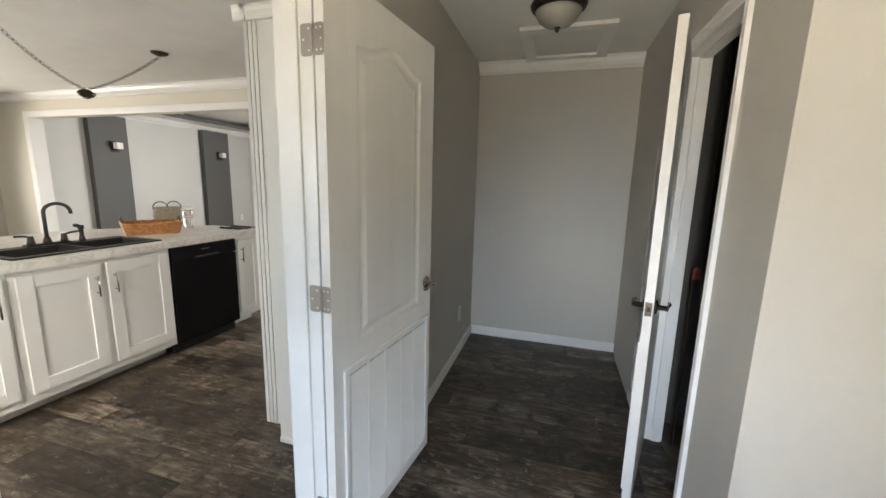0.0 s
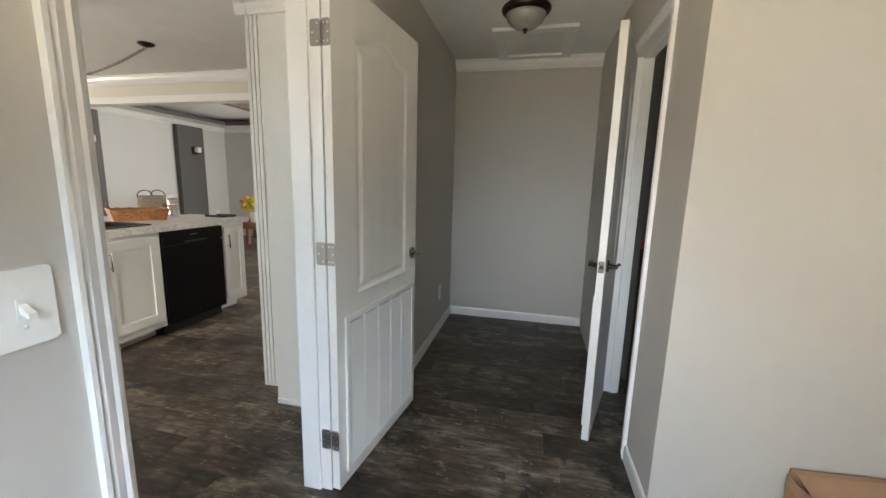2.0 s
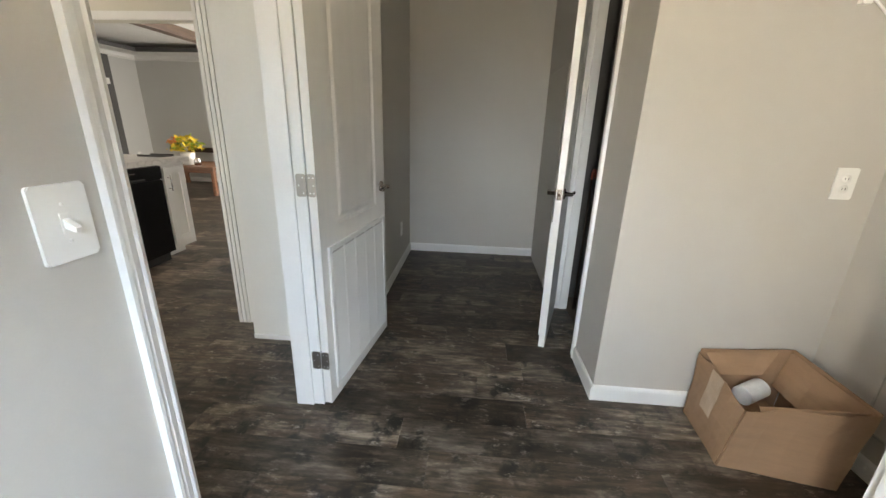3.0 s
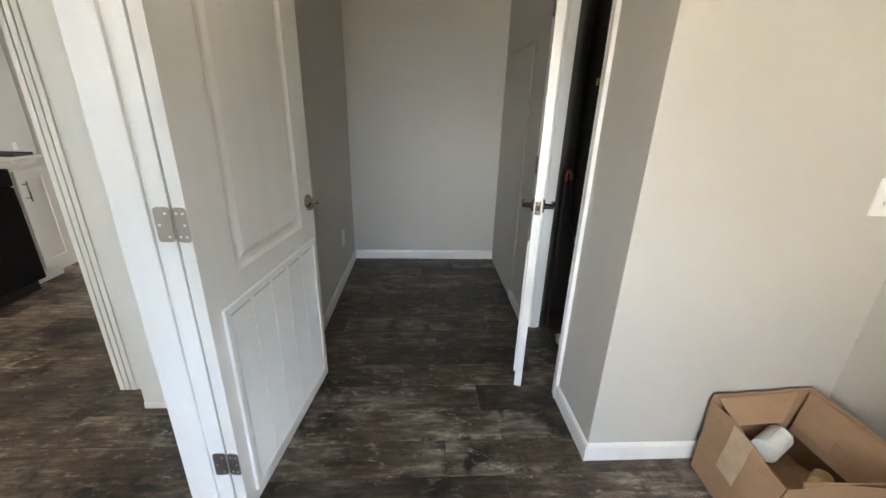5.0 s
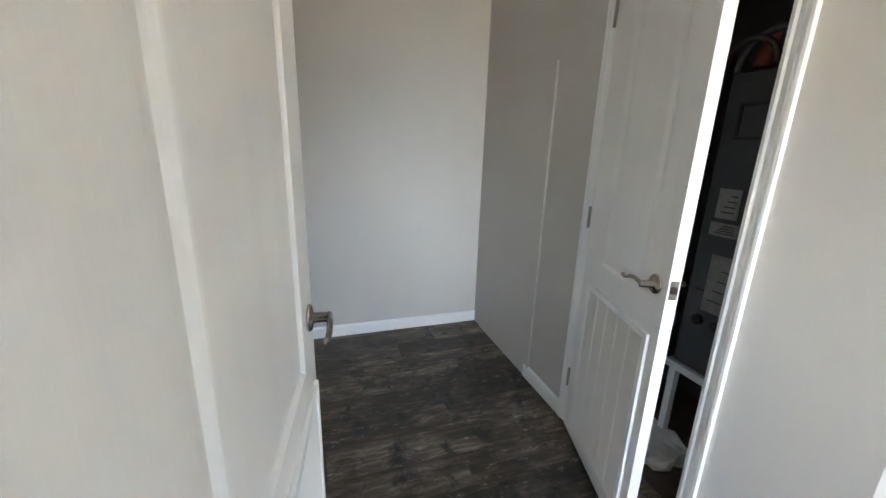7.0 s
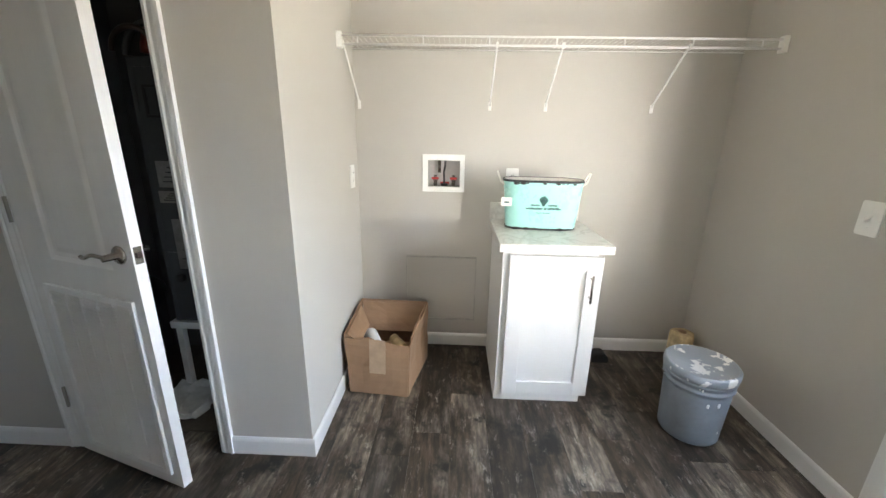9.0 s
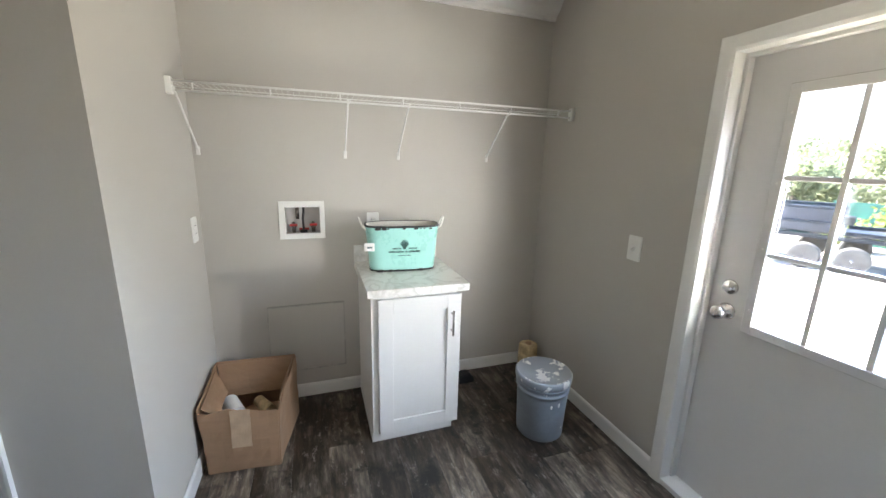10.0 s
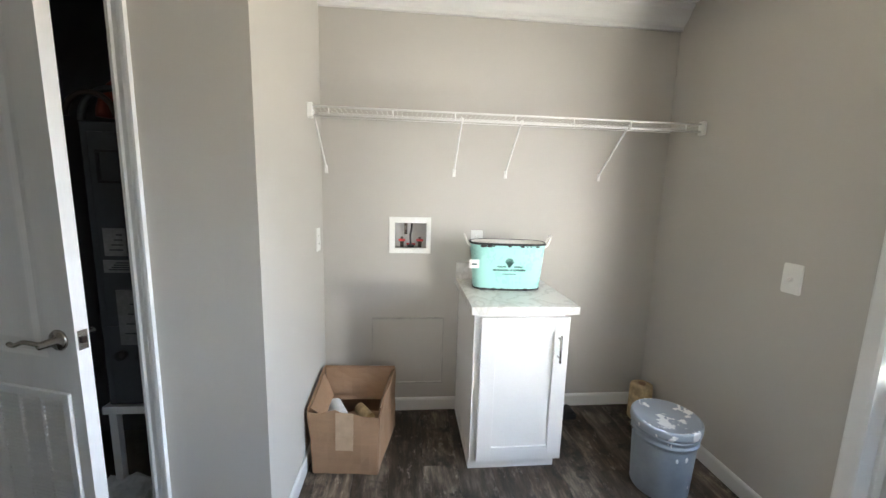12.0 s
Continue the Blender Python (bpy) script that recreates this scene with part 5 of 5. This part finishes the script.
for y in ((S0 - 0.015, S0 + 0.025), (S1 - 0.025, S1 + 0.015), (1.90, 1.935)):
    add_box(bm, (SXA + 0.09, SXB - 0.03), y, (0.9355, 0.946), 0.003)
part("rim", bm, SINK, sink)
for y in ((S0 + 0.02, 1.903), (1.932, S1 - 0.02)):
    bm = bmesh.new()
    x = (SXA + 0.085, SXB - 0.025)
    add_box(bm, x, y, (0.735, 0.745))
    for q in ((x[0], x[0] + 0.008), (x[1] - 0.008, x[1])):
        add_box(bm, q, y, (0.745, 0.936))
    for q in ((y[0], y[0] + 0.008), (y[1] - 0.008, y[1])):
        add_box(bm, (x[0] + 0.008, x[1] - 0.008), q, (0.745, 0.936))
    bw = part("bowl", bm, SINK, sink)
    lathe("drain", [(0.0, 0), (0.04, 0), (0.038, 0.003), (0.0, 0.001)], (sum(x) / 2, sum(y) / 2, 0.7455), NICKEL, bw)
faucet = thing("faucet", "black gooseneck kitchen faucet with two lever handles and a side spray", "faucet", pose(-3.155, 1.92, 0.946))
FXX = -3.155
box("deck_plate", (FXX - 0.028, FXX + 0.028), (1.75, 2.00), (0.946, 0.958), BLACK, faucet, 0.006)
tube("spout", [(FXX, 1.872, 0.955), (FXX, 1.872, 1.15)] + [tuple(p) for p in arc((FXX + 0.028, 1.934, 1.166), 0.062, 180, 12, (0.45, 1, 0), (0, 0, 1), 14)] + [(FXX + 0.056, 1.996, 1.155)], 0.0115, BLACK, faucet, "black gooseneck spout", 12)
lathe("spout_base", [(0.0, 0), (0.024, 0), (0.022, 0.02), (0.014, 0.045), (0.0, 0.046)], (FXX, 1.872, 0.957), BLACK, faucet)
for y, s in ((1.785, -1), (1.968, 1)):
    hb = lathe("handle", [(0.0, 0), (0.023, 0), (0.018, 0.03), (0.015, 0.055), (0.0, 0.057)], (FXX, y, 0.957), BLACK, faucet, "black lever handle")
    tube("lever", [(FXX, y, 1.005), (FXX + 0.01, y + s * 0.035, 1.018), (FXX + 0.012, y + s * 0.085, 1.022)], 0.007, BLACK, hb)
sp = lathe("side_spray", [(0.0, 0), (0.021, 0), (0.018, 0.02), (0.013, 0.045), (0.014, 0.085), (0.02, 0.1), (0.018, 0.115), (0.0, 0.118)], (FXX, 2.075, 0.946), BLACK, faucet, "black side spray")
tube("nozzle", [(FXX, 2.075, 1.045), (FXX + 0.01, 2.05, 1.062), (FXX + 0.018, 2.028, 1.066)], 0.013, BLACK, sp)

BKX, BKY, BKZ = -3.215, 2.635, 0.936
basket = thing("wicker_tray_basket", "orange-brown wicker tray basket with dark loop handles on the counter", "basket", pose(BKX, BKY, BKZ, 0, 0, 61) @ Matrix.Diagonal((0.9, 0.9, 0.95, 1)))
for k in range(7):
    h, g = 0.004 + k * 0.016, k / 6
    w, d = 0.2 + 0.03 * g, 0.13 + 0.025 * g
    ring = []
    for a, b in (((-w, -d), (w, -d)), ((w, -d), (w, d)), ((w, d), (-w, d)), ((-w, d), (-w, -d))):
        ring += [(a[0] + (b[0] - a[0]) * t / 10, a[1] + (b[1] - a[1]) * t / 10, h + 0.003 * (-1) ** t) for t in range(10)]
    tube("woven_strand", ring + ring[:1], 0.0092, WICKER, basket, steps=7, local=True)
box("base", (-0.2, 0.2), (-0.13, 0.13), (0.001, 0.01), WICKER, basket, local=True)
for s in (-1, 1):
    tube("handle", arc((s * 0.225, 0, 0.105), 0.055, 0, 180, (0, 1, 0), (0.15 * s, 0, 1), 12), 0.008, WICKERDARK, basket, "dark loop handle", local=True)
bagt = thing("straw_handbag", "small taupe straw handbag with thin loop handles standing on the counter", "handbag", pose(-3.46, 2.98, 0.936, 0, 0, 55))
bm = bmesh.new()
rings = [oblong(bm, 0, 0, h, 0.10 + g, 0.045 + g * 0.4, 32) for h, g in ((0.0, 0), (0.02, 0.01), (0.12, 0.02), (0.20, 0.01), (0.205, 0.0))]
add_skin(bm, rings)
bm.faces.new(rings[0])
bm.faces.new(rings[-1][::-1])
part("woven_body", bm, LINEN, bagt, local=True, smooth=True)
for s in (-1, 1):
    tube("handle", arc((s * 0.055, 0.02 * s, 0.195), 0.06, -10, 190, (1, 0, 0), (0, 0.3 * s, 1), 14), 0.0045, WICKERDARK, bagt, "thin dark loop handle", local=True)
tum = thing("tumbler", "clear plastic tumbler with a lid and red lettering bars", "tumbler", pose(-3.25, 3.02, 0.936))
lathe("cup", [(0.0, 0.001), (0.033, 0.001), (0.036, 0.01), (0.044, 0.15), (0.046, 0.19), (0.0, 0.19)], (-3.25, 3.02, 0.936), TUMBLER, tum)
lathe("band", [(0.0, 0.095), (0.0418, 0.095), (0.0425, 0.12), (0.0, 0.12)], (-3.25, 3.02, 0.936), PAPER, tum)
lathe("lid", [(0.0, 0.185), (0.048, 0.185), (0.048, 0.2), (0.03, 0.207), (0.0, 0.207)], (-3.25, 3.02, 0.936), PLASTIC, tum, "white lid")
for k in range(6):
    a = radians(-95 + 26 * k)
    bm = bmesh.new()
    add_box(bm, (0.0425, 0.044), (-0.006, 0.006), (0.1, 0.116))
    bmesh.ops.transform(bm, matrix=Matrix.Translation((-3.25, 3.02, 0.936)) @ Matrix.Rotation(a, 4, "Z"), verts=bm.verts)
    part("lettering", bm, RED, tum)

tray = thing("serving_tray", "small black tray at the end of the kitchen counter", "tray", pose(-2.85, 3.2, 0.936))
box("tray_base", (-2.98, -2.74), (3.13, 3.27), (0.9355, 0.942), BLACK, tray, 0.002)
for y in ((3.122, 3.13), (3.27, 3.278)):
    box("tray_edge", (-2.98, -2.74), y, (0.9355, 0.956), BLACK, tray, 0.002)

# swagged ceiling chain with its canopies
swag = thing("swag_chain", "dark ceiling chain swagged from a bronze canopy to a hook", "light chain", pose(-3.07, 2.745, TOP))


def chain(points):
    bm = bmesh.new()
    for i, (p, q) in enumerate(zip(points, points[1:])):
        p, q = Vector(p), Vector(q)
        way = (q - p).normalized()
        side = way.cross(Vector((0, 0, 1))).normalized()
        other = way.cross(side)
        u = side if i % 2 else other
        c = (p + q) / 2
        half = (q - p).length * 0.62
        loop = [c + way * half * math.cos(2 * math.pi * k / 12) + u * 0.013 * math.sin(2 * math.pi * k / 12) for k in range(13)]
        add_tube(bm, loop, 0.0026, 5)
    return part("chain", bm, HINGE, swag, smooth=True)


def sag(a, b, n, drop):
    a, b = Vector(a), Vector(b)
    return [a.lerp(b, k / n) - Vector((0, 0, drop * 4 * (k / n) * (1 - k / n))) for k in range(n + 1)]


HOOK = (-3.87, 2.66, 2.175)
chain(sag((-3.07, 2.745, TOP - 0.03), HOOK, 26, 0.035))
chain(sag(HOOK, (-3.44, 1.88, TOP - 0.01), 24, 0.05))
tube("cord", sag((-3.07, 2.745, TOP - 0.03), HOOK, 20, 0.036), 0.0016, BRONZE, swag, "thin cord through the chain")
lathe("canopy", [(0.0, 0), (0.065, 0), (0.06, -0.012), (0.03, -0.024), (0.01, -0.03), (0.0, -0.031)], (-3.07, 2.745, TOP), BRONZE, swag, "bronze ceiling canopy")
lathe("lamp_hub", [(0.0, 0.01), (0.03, 0.0), (0.062, -0.02), (0.066, -0.035), (0.05, -0.055), (0.025, -0.068), (0.0, -0.07)], HOOK, BRONZE, swag, "bronze hub")
lathe("hub_cap", [(0.0, -0.055), (0.03, -0.056), (0.026, -0.072), (0.0, -0.078)], HOOK, CHROME, swag)

# ---------------------------------------------------------------- living room beyond
for y0, y1 in ((4.33, 4.872), (6.29, 6.905)):
    c = tagged(box("wall_column", (-6.75, -6.65), (y0, y1), (0, 2.364), DARKGREY, None, 0.003), "charcoal painted wall column", "column", "living room columns", "structure")
    m_ = (y0 + y1) / 2 + 0.06
    sc = thing("wall_sconce", "black wall sconce with a square white glass shade", "wall sconce", pose(-6.65, m_, 1.88), "living room sconces")
    box("back_plate", (-6.65, -6.635), (m_ - 0.065, m_ + 0.065), (1.80, 1.97), BLACK, sc, 0.003)
    box("arm", (-6.635, -6.57), (m_ - 0.02, m_ + 0.02), (1.82, 1.85), BLACK, sc, 0.003)
    box("shade", (-6.61, -6.52), (m_ - 0.045, m_ + 0.045), (1.85, 1.95), PLASTIC, sc, 0.006, "white glass shade")
casing_l = bmesh.new()
for x in ((-6.63, -6.55),):
    add_box(casing_l, x, (3.578, 3.6), (0, 2.16), 0.004)
add_box(casing_l, (-6.63, -0.75), (3.578, 3.6), (2.16, 2.235), 0.004)
add_box(casing_l, (-6.55, -6.536), (3.58, 3.74), (0, 2.16), 0.003)
tagged(part("trim_wide_opening", casing_l, TRIM), "white casing round the wide opening to the living room", "trim", kind="structure")

table = thing("coffee_table", "reddish-brown wooden table in the living room", "table", pose(-4.75, 6.35, 0))
box("tabletop", (-5.45, -4.30), (6.0, 6.62), (0.47, 0.51), TABLEWOOD, table, 0.006)
box("apron", (-5.38, -4.37), (6.06, 6.08), (0.39, 0.47), TABLEWOOD, table, 0.003)
box("apron", (-5.38, -4.37), (6.54, 6.56), (0.39, 0.47), TABLEWOOD, table, 0.003)
for x in (-5.38, -4.37):
    for y in (6.07, 6.55):
        box("leg", (x - 0.03, x + 0.03), (y - 0.03, y + 0.03), (0.003, 0.47), TABLEWOOD, table, 0.004)
pot = thing("flower_pot", "yellow and orange flowers with lime leaves in a white pot", "flower arrangement", pose(-4.92, 6.25, 0.51))
lathe("pot", [(0.0, 0), (0.085, 0), (0.095, 0.01), (0.115, 0.20), (0.108, 0.205), (0.0, 0.19)], (-4.92, 6.25, 0.511), PLASTIC, pot)
rnd = random.Random(11)
for name, material, count, size in (("leaves", LEAF, 60, 0.06), ("yellow_flowers", PETAL, 150, 0.055), ("orange_flowers", PEACH, 30, 0.05)):
    bm = bmesh.new()
    for k in range(count):
        a, e = rnd.uniform(0, 6.28), rnd.uniform(0.05, 1.3)
        r = rnd.uniform(0.12, 0.29)
        c = Vector((-4.92 + r * math.cos(a) * math.cos(e), 6.25 + r * math.sin(a) * math.cos(e), 0.74 + r * 1.0 * math.sin(e)))
        if name == "orange_flowers":
            c = Vector((-5.04, 6.12, 0.92)) + Vector((rnd.uniform(-0.07, 0.07), rnd.uniform(-0.07, 0.07), rnd.uniform(-0.06, 0.06)))
        m_ = Matrix.Translation(c) @ Euler((rnd.uniform(-1, 1), rnd.uniform(-1, 1), rnd.uniform(0, 6))).to_matrix().to_4x4()
        q = [bm.verts.new(m_ @ Vector(p)) for p in ((0, -size, 0), (size * 0.4, 0, size * 0.15), (0, size, 0), (-size * 0.4, 0, size * 0.15))]
        bm.faces.new((q[0], q[1], q[2]))
        bm.faces.new((q[0], q[2], q[3]))
    part(name, bm, material, pot)
mug = thing("jar", "small silver jar on the living room table", "jar", pose(-4.72, 6.2, 0.51))
lathe("jar_body", [(0.0, 0), (0.05, 0), (0.06, 0.03), (0.055, 0.1), (0.04, 0.12), (0.0, 0.12)], (-4.72, 6.2, 0.511), CHROME, mug)
bench = thing("bench", "dark wooden bench against the living room end wall", "bench", pose(-5.5, 7.4, 0))
box("seat", (-5.9, -4.4), (7.28, 7.56), (0.40, 0.44), TABLEWOOD, bench, 0.004)
box("back_rail", (-5.9, -4.4), (7.53, 7.57), (0.62, 0.72), WICKERDARK, bench, 0.004)
for x in (-5.85, -4.45):
    box("leg", (x - 0.03, x + 0.03), (7.30, 7.36), (0.003, 0.40), TABLEWOOD, bench, 0.003)
    box("post", (x - 0.03, x + 0.03), (7.53, 7.57), (0.44, 0.62), TABLEWOOD, bench, 0.003)

# ---------------------------------------------------------------- outside the back door
GZ = -0.72
bm = bmesh.new()
add_box(bm, (-400, 400), (-400, 400), (GZ - 0.2, GZ))
tagged(part("ground", bm, GRAVEL), "pale sunlit gravel yard", "ground", kind="structure")
bm = bmesh.new()
add_box(bm, (-7.6, 1.9), (EY - 0.2, EY - 0.145), (GZ, 0.0))
add_box(bm, (-7.6, 1.9), (7.74, 7.8), (GZ, 0.0))
add_box(bm, (-7.6, -7.54), (EY - 0.145, 7.74), (GZ, 0.0))
add_box(bm, (1.88, 1.94), (EY - 0.2, 7.8), (GZ, 2.75))
tagged(part("wall_skirting", bm, SIDING), "pale siding round the house", "siding", kind="structure")
tagged(box("roof", (-7.8, 2.2), (-1.15, 8.1), (2.76, 2.9), SIDING), "low roof of the house", "roof", kind="structure")

trailer = thing("flatbed_trailer", "dark blue-grey tandem-axle trailer with raised body parked in the yard", "trailer", pose(5.09, -10.84, GZ, 0, 0, 23))
for y in (-0.8, 0.8):
    box("main_rail", (-5.0, 4.2), (y - 0.05, y + 0.05), (0.68, 0.78), TRAILERSTEEL, trailer, 0.01, local=True)
    box("deck_edge", (-5.0, -0.42), (y - 0.07, y + 0.07), (0.80, 0.90), TRAILERSTEEL, trailer, 0.008, local=True)
    box("lower_board", (-0.40, 4.2), (y - 0.06, y + 0.06), (0.83, 1.02), BOARDSTEEL, trailer, 0.008, local=True)
    box("upper_board", (-0.30, 4.2), (y - 0.06, y + 0.06), (1.09, 1.36), BOARDSTEEL, trailer, 0.008, local=True)
    for z in (1.045, 1.39):
        box("flange", (-0.32, 4.2), (y - 0.08, y + 0.08), (z - 0.018, z + 0.018), TRAILERSTEEL, trailer, 0.004, local=True)
    for k in range(5):
        box("stake", (-0.36 + k * 1.1, -0.28 + k * 1.1), (y - 0.075, y + 0.075), (0.78, 1.36), TRAILERSTEEL, trailer, local=True)
    for k in range(6):
        box("crossmember", (-4.8 + k * 0.8, -4.7 + k * 0.8), sorted((0, y * 0.93)), (0.68, 0.78), TRAILERSTEEL, trailer, local=True)
box("deck", (-5.0, 4.2), (-0.74, 0.74), (0.785, 0.82), TRAILERSTEEL, trailer, 0.01, local=True)
box("corner_block", (-0.52, -0.30), (0.70, 0.95), (1.06, 1.24), BLACK, trailer, 0.02, local=True)
for x in (-0.62, 0.16):
    for y in (-1.0, 1.0):
        s = 1 if y > 0 else -1
        wh = lathe("wheel", [(0.15, -0.10), (0.25, -0.10), (0.29, -0.075), (0.30, 0.0), (0.29, 0.075), (0.25, 0.10), (0.15, 0.10)], (x, y, 0.30), TYRE, trailer, "dusty pale tyre", "y", 36, True)
        lathe("rim", [(0.0, s * 0.05), (0.05, s * 0.06), (0.07, s * 0.01), (0.13, s * 0.0), (0.155, s * 0.09), (0.155, -s * 0.08), (0.0, -s * 0.08)], (x, y, 0.30), RIM, wh, "dark steel rim", "y", 30, True)
        lathe("hub", [(0.0, s * 0.10), (0.03, s * 0.10), (0.04, s * 0.06), (0.0, s * 0.055)], (x, y, 0.30), CHROME, wh, "", "y", 16, True)

fence = thing("sheet_fence", "green sheet fence behind the trailer", "fence", pose(6.5, -15, GZ))
for k in range(9):
    box("fence_panel", (-3 + 2.0 * k, -1.03 + 2.0 * k), (-15.0 - 0.04 * (k % 2), -14.97 - 0.04 * (k % 2)), (GZ, GZ + 1.25 + 0.14 * math.sin(k * 2.3)), TARP, fence)


def tree(x, y, height, spread, seed, count):
    """A tapered trunk with limbs and a ragged crown of small leaf clumps."""
    r = random.Random(seed)
    t = thing("tree", "leafy green tree beyond the yard", "tree", pose(x, y, GZ), "trees beyond the yard")
    bm = bmesh.new()
    top = Vector((x + r.uniform(-0.3, 0.3), y, GZ + height * 0.6))
    for k in range(4):
        z0, z1 = k / 4, (k + 1) / 4
        a, b = Vector((x, y, GZ)).lerp(top, z0), Vector((x, y, GZ)).lerp(top, z1)
        add_tube(bm, [a, b], 0.14 * (1 - 0.17 * k), 8)
    ends = []
    for k in range(7):
        a = r.uniform(0, 6.28)
        s = Vector((x, y, GZ)).lerp(top, r.uniform(0.45, 1))
        e = s + Vector((math.cos(a) * spread * r.uniform(0.4, 0.8), math.sin(a) * spread * r.uniform(0.4, 0.8), height * r.uniform(0.05, 0.3)))
        add_tube(bm, [s, s.lerp(e, 0.5) + Vector((0, 0, 0.1)), e], 0.045, 6)
        ends.append(e)
    part("trunk", bm, BARK, t)
    bm = bmesh.new()
    blobs = [(e + Vector((r.uniform(-0.5, 0.5), r.uniform(-0.5, 0.5), r.uniform(-0.6, 0.4))), spread * r.uniform(0.22, 0.42)) for e in ends * 3]
    for k in range(count):
        c, rad = r.choice(blobs)
        d = Vector((r.gauss(0, 1), r.gauss(0, 1), r.gauss(0, 0.8))).normalized() * rad * r.random() ** 0.4
        m_ = Matrix.Translation(c + d) @ Euler((r.uniform(0, 6), r.uniform(0, 6), r.uniform(0, 6))).to_matrix().to_4x4()
        s = r.uniform(0.06, 0.15)
        q = [bm.verts.new(m_ @ Vector(p)) for p in ((0, -s, 0), (s * 0.6, 0, s * 0.2), (0, s, 0), (-s * 0.6, 0, s * 0.2))]
        bm.faces.new(q)
    part("crown", bm, FOLIAGE, t)


for k, (x, y, h, s) in enumerate(((2.5, -17.5, 3.6, 1.9), (5.6, -18.5, 4.2, 2.3), (9.0, -17.0, 3.9, 2.2), (12.5, -19, 4.6, 2.6), (16.5, -18, 4.2, 2.4), (20, -21, 5.2, 2.8), (-1.0, -20, 4.6, 2.4), (8, -26, 6.0, 3.2), (15, -28, 6.4, 3.4), (24, -27, 6.4, 3.4), (11.0, -24, 5.4, 3.0), (18.5, -25, 5.8, 3.2), (4.5, -24, 5.2, 2.8))):
    tree(x, y, h * 0.72, s, 20 + k, 6500)


def bush(x, y, height, spread, seed, count):
    """A low ragged shrub: thin stems and many leaf clumps."""
    r = random.Random(seed)
    t = thing("bush", "yellow-green leafy bush in front of the fence", "bush", pose(x, y, GZ), "bushes along the fence")
    stems, crown = bmesh.new(), bmesh.new()
    for k in range(6):
        e = Vector((x + r.uniform(-0.6, 0.6) * spread, y + r.uniform(-0.3, 0.3) * spread, GZ + height * r.uniform(0.6, 0.95)))
        add_tube(stems, [Vector((x, y, GZ)), Vector((x, y, GZ)).lerp(e, 0.5) + Vector((0, 0, 0.08)), e], 0.016, 6)
        for j in range(count // 6):
            c = Vector((x, y, GZ + 0.1)).lerp(e, r.uniform(0.35, 1.05)) + Vector((r.gauss(0, 0.2), r.gauss(0, 0.2), r.gauss(0, 0.13))) * spread
            m_ = Matrix.Translation((c.x, c.y, max(c.z, GZ + 0.12))) @ Euler((r.uniform(0, 6), r.uniform(0, 6), r.uniform(0, 6))).to_matrix().to_4x4()
            z = r.uniform(0.05, 0.11)
            crown.faces.new([crown.verts.new(m_ @ Vector(p)) for p in ((0, -z, 0), (z * 0.6, 0, z * 0.2), (0, z, 0), (-z * 0.6, 0, z * 0.2))])
    part("stems", stems, BARK, t)
    part("crown", crown, BUSH, t)


for k, (x, y, h, s) in enumerate(((11.6, -14.2, 1.5, 1.2), (9.8, -14.0, 1.3, 1.0), (5.9, -13.6, 0.9, 0.8), (5.1, -14.0, 1.2, 0.9), (4.2, -13.8, 1.0, 1.0))):
    bush(x, y, h, s, 60 + k, 760)

# ---------------------------------------------------------------- vinyl plank floor
tagged(box("floor", (-7.52, 1.86), (EY - 0.14, 7.7), (-0.12, -0.004), DECK), "dark distressed vinyl plank floor", "floor", kind="structure")
floor = bpy.data.objects["floor"]
PW, PL, ROW0 = 0.172, 0.92, 0.473 - 8 * 0.172
cell = bmesh.new()
add_box(cell, (0.0006, PL - 0.0006), (0.0005, PW - 0.0005), (-0.004, 0.0))
plank_mesh = bpy.data.meshes.new("plank")
cell.to_mesh(plank_mesh)
cell.free()
plank_mesh.materials.append(PLANK)
rest = bmesh.new()
rnd = random.Random(7)
rows = int((7.6 - ROW0) / PW) + 1
made = 0
for r in range(-1, rows):
    y = ROW0 + r * PW
    x = -6.6 - PL - rnd.random() * PL
    x = x + ((1.04 + rnd.choice((0, 0.31, 0.62, 0.12, 0.47, 0.8))) % PL) - PL / 2
    while x < 1.742:
        near = -2.3 < x + PL / 2 < 1.742 and y < 3.55 and x + PL > -2.6
        a, b = max(x, -7.4), min(x + PL, 1.741)
        c, d = max(y, EY - 0.135), min(y + PW, 7.6)
        if b - a > 0.02 and d - c > 0.02:
            whole = b - a > PL - 0.001 and d - c > PW - 0.001
            if near and made < 295:
                if whole:
                    p = new("plank", plank_mesh)
                    p.location = (x, y, 0)
                else:
                    bm = bmesh.new()
                    add_box(bm, (0.0006, b - a - 0.0006), (0.0005, d - c - 0.0005), (-0.004, 0.0))
                    p = part("plank", bm, PLANK)
                    p.location = (a, c, 0)
                p.parent = floor
                made += 1
            else:
                add_box(rest, (a + 0.0006, b - 0.0006), (c + 0.0005, d - 0.0005), (-0.004, 0.0))
        x += PL
tagged(part("far_planks", rest, PLANK, floor), "dark vinyl planks further off", kind="stuff")
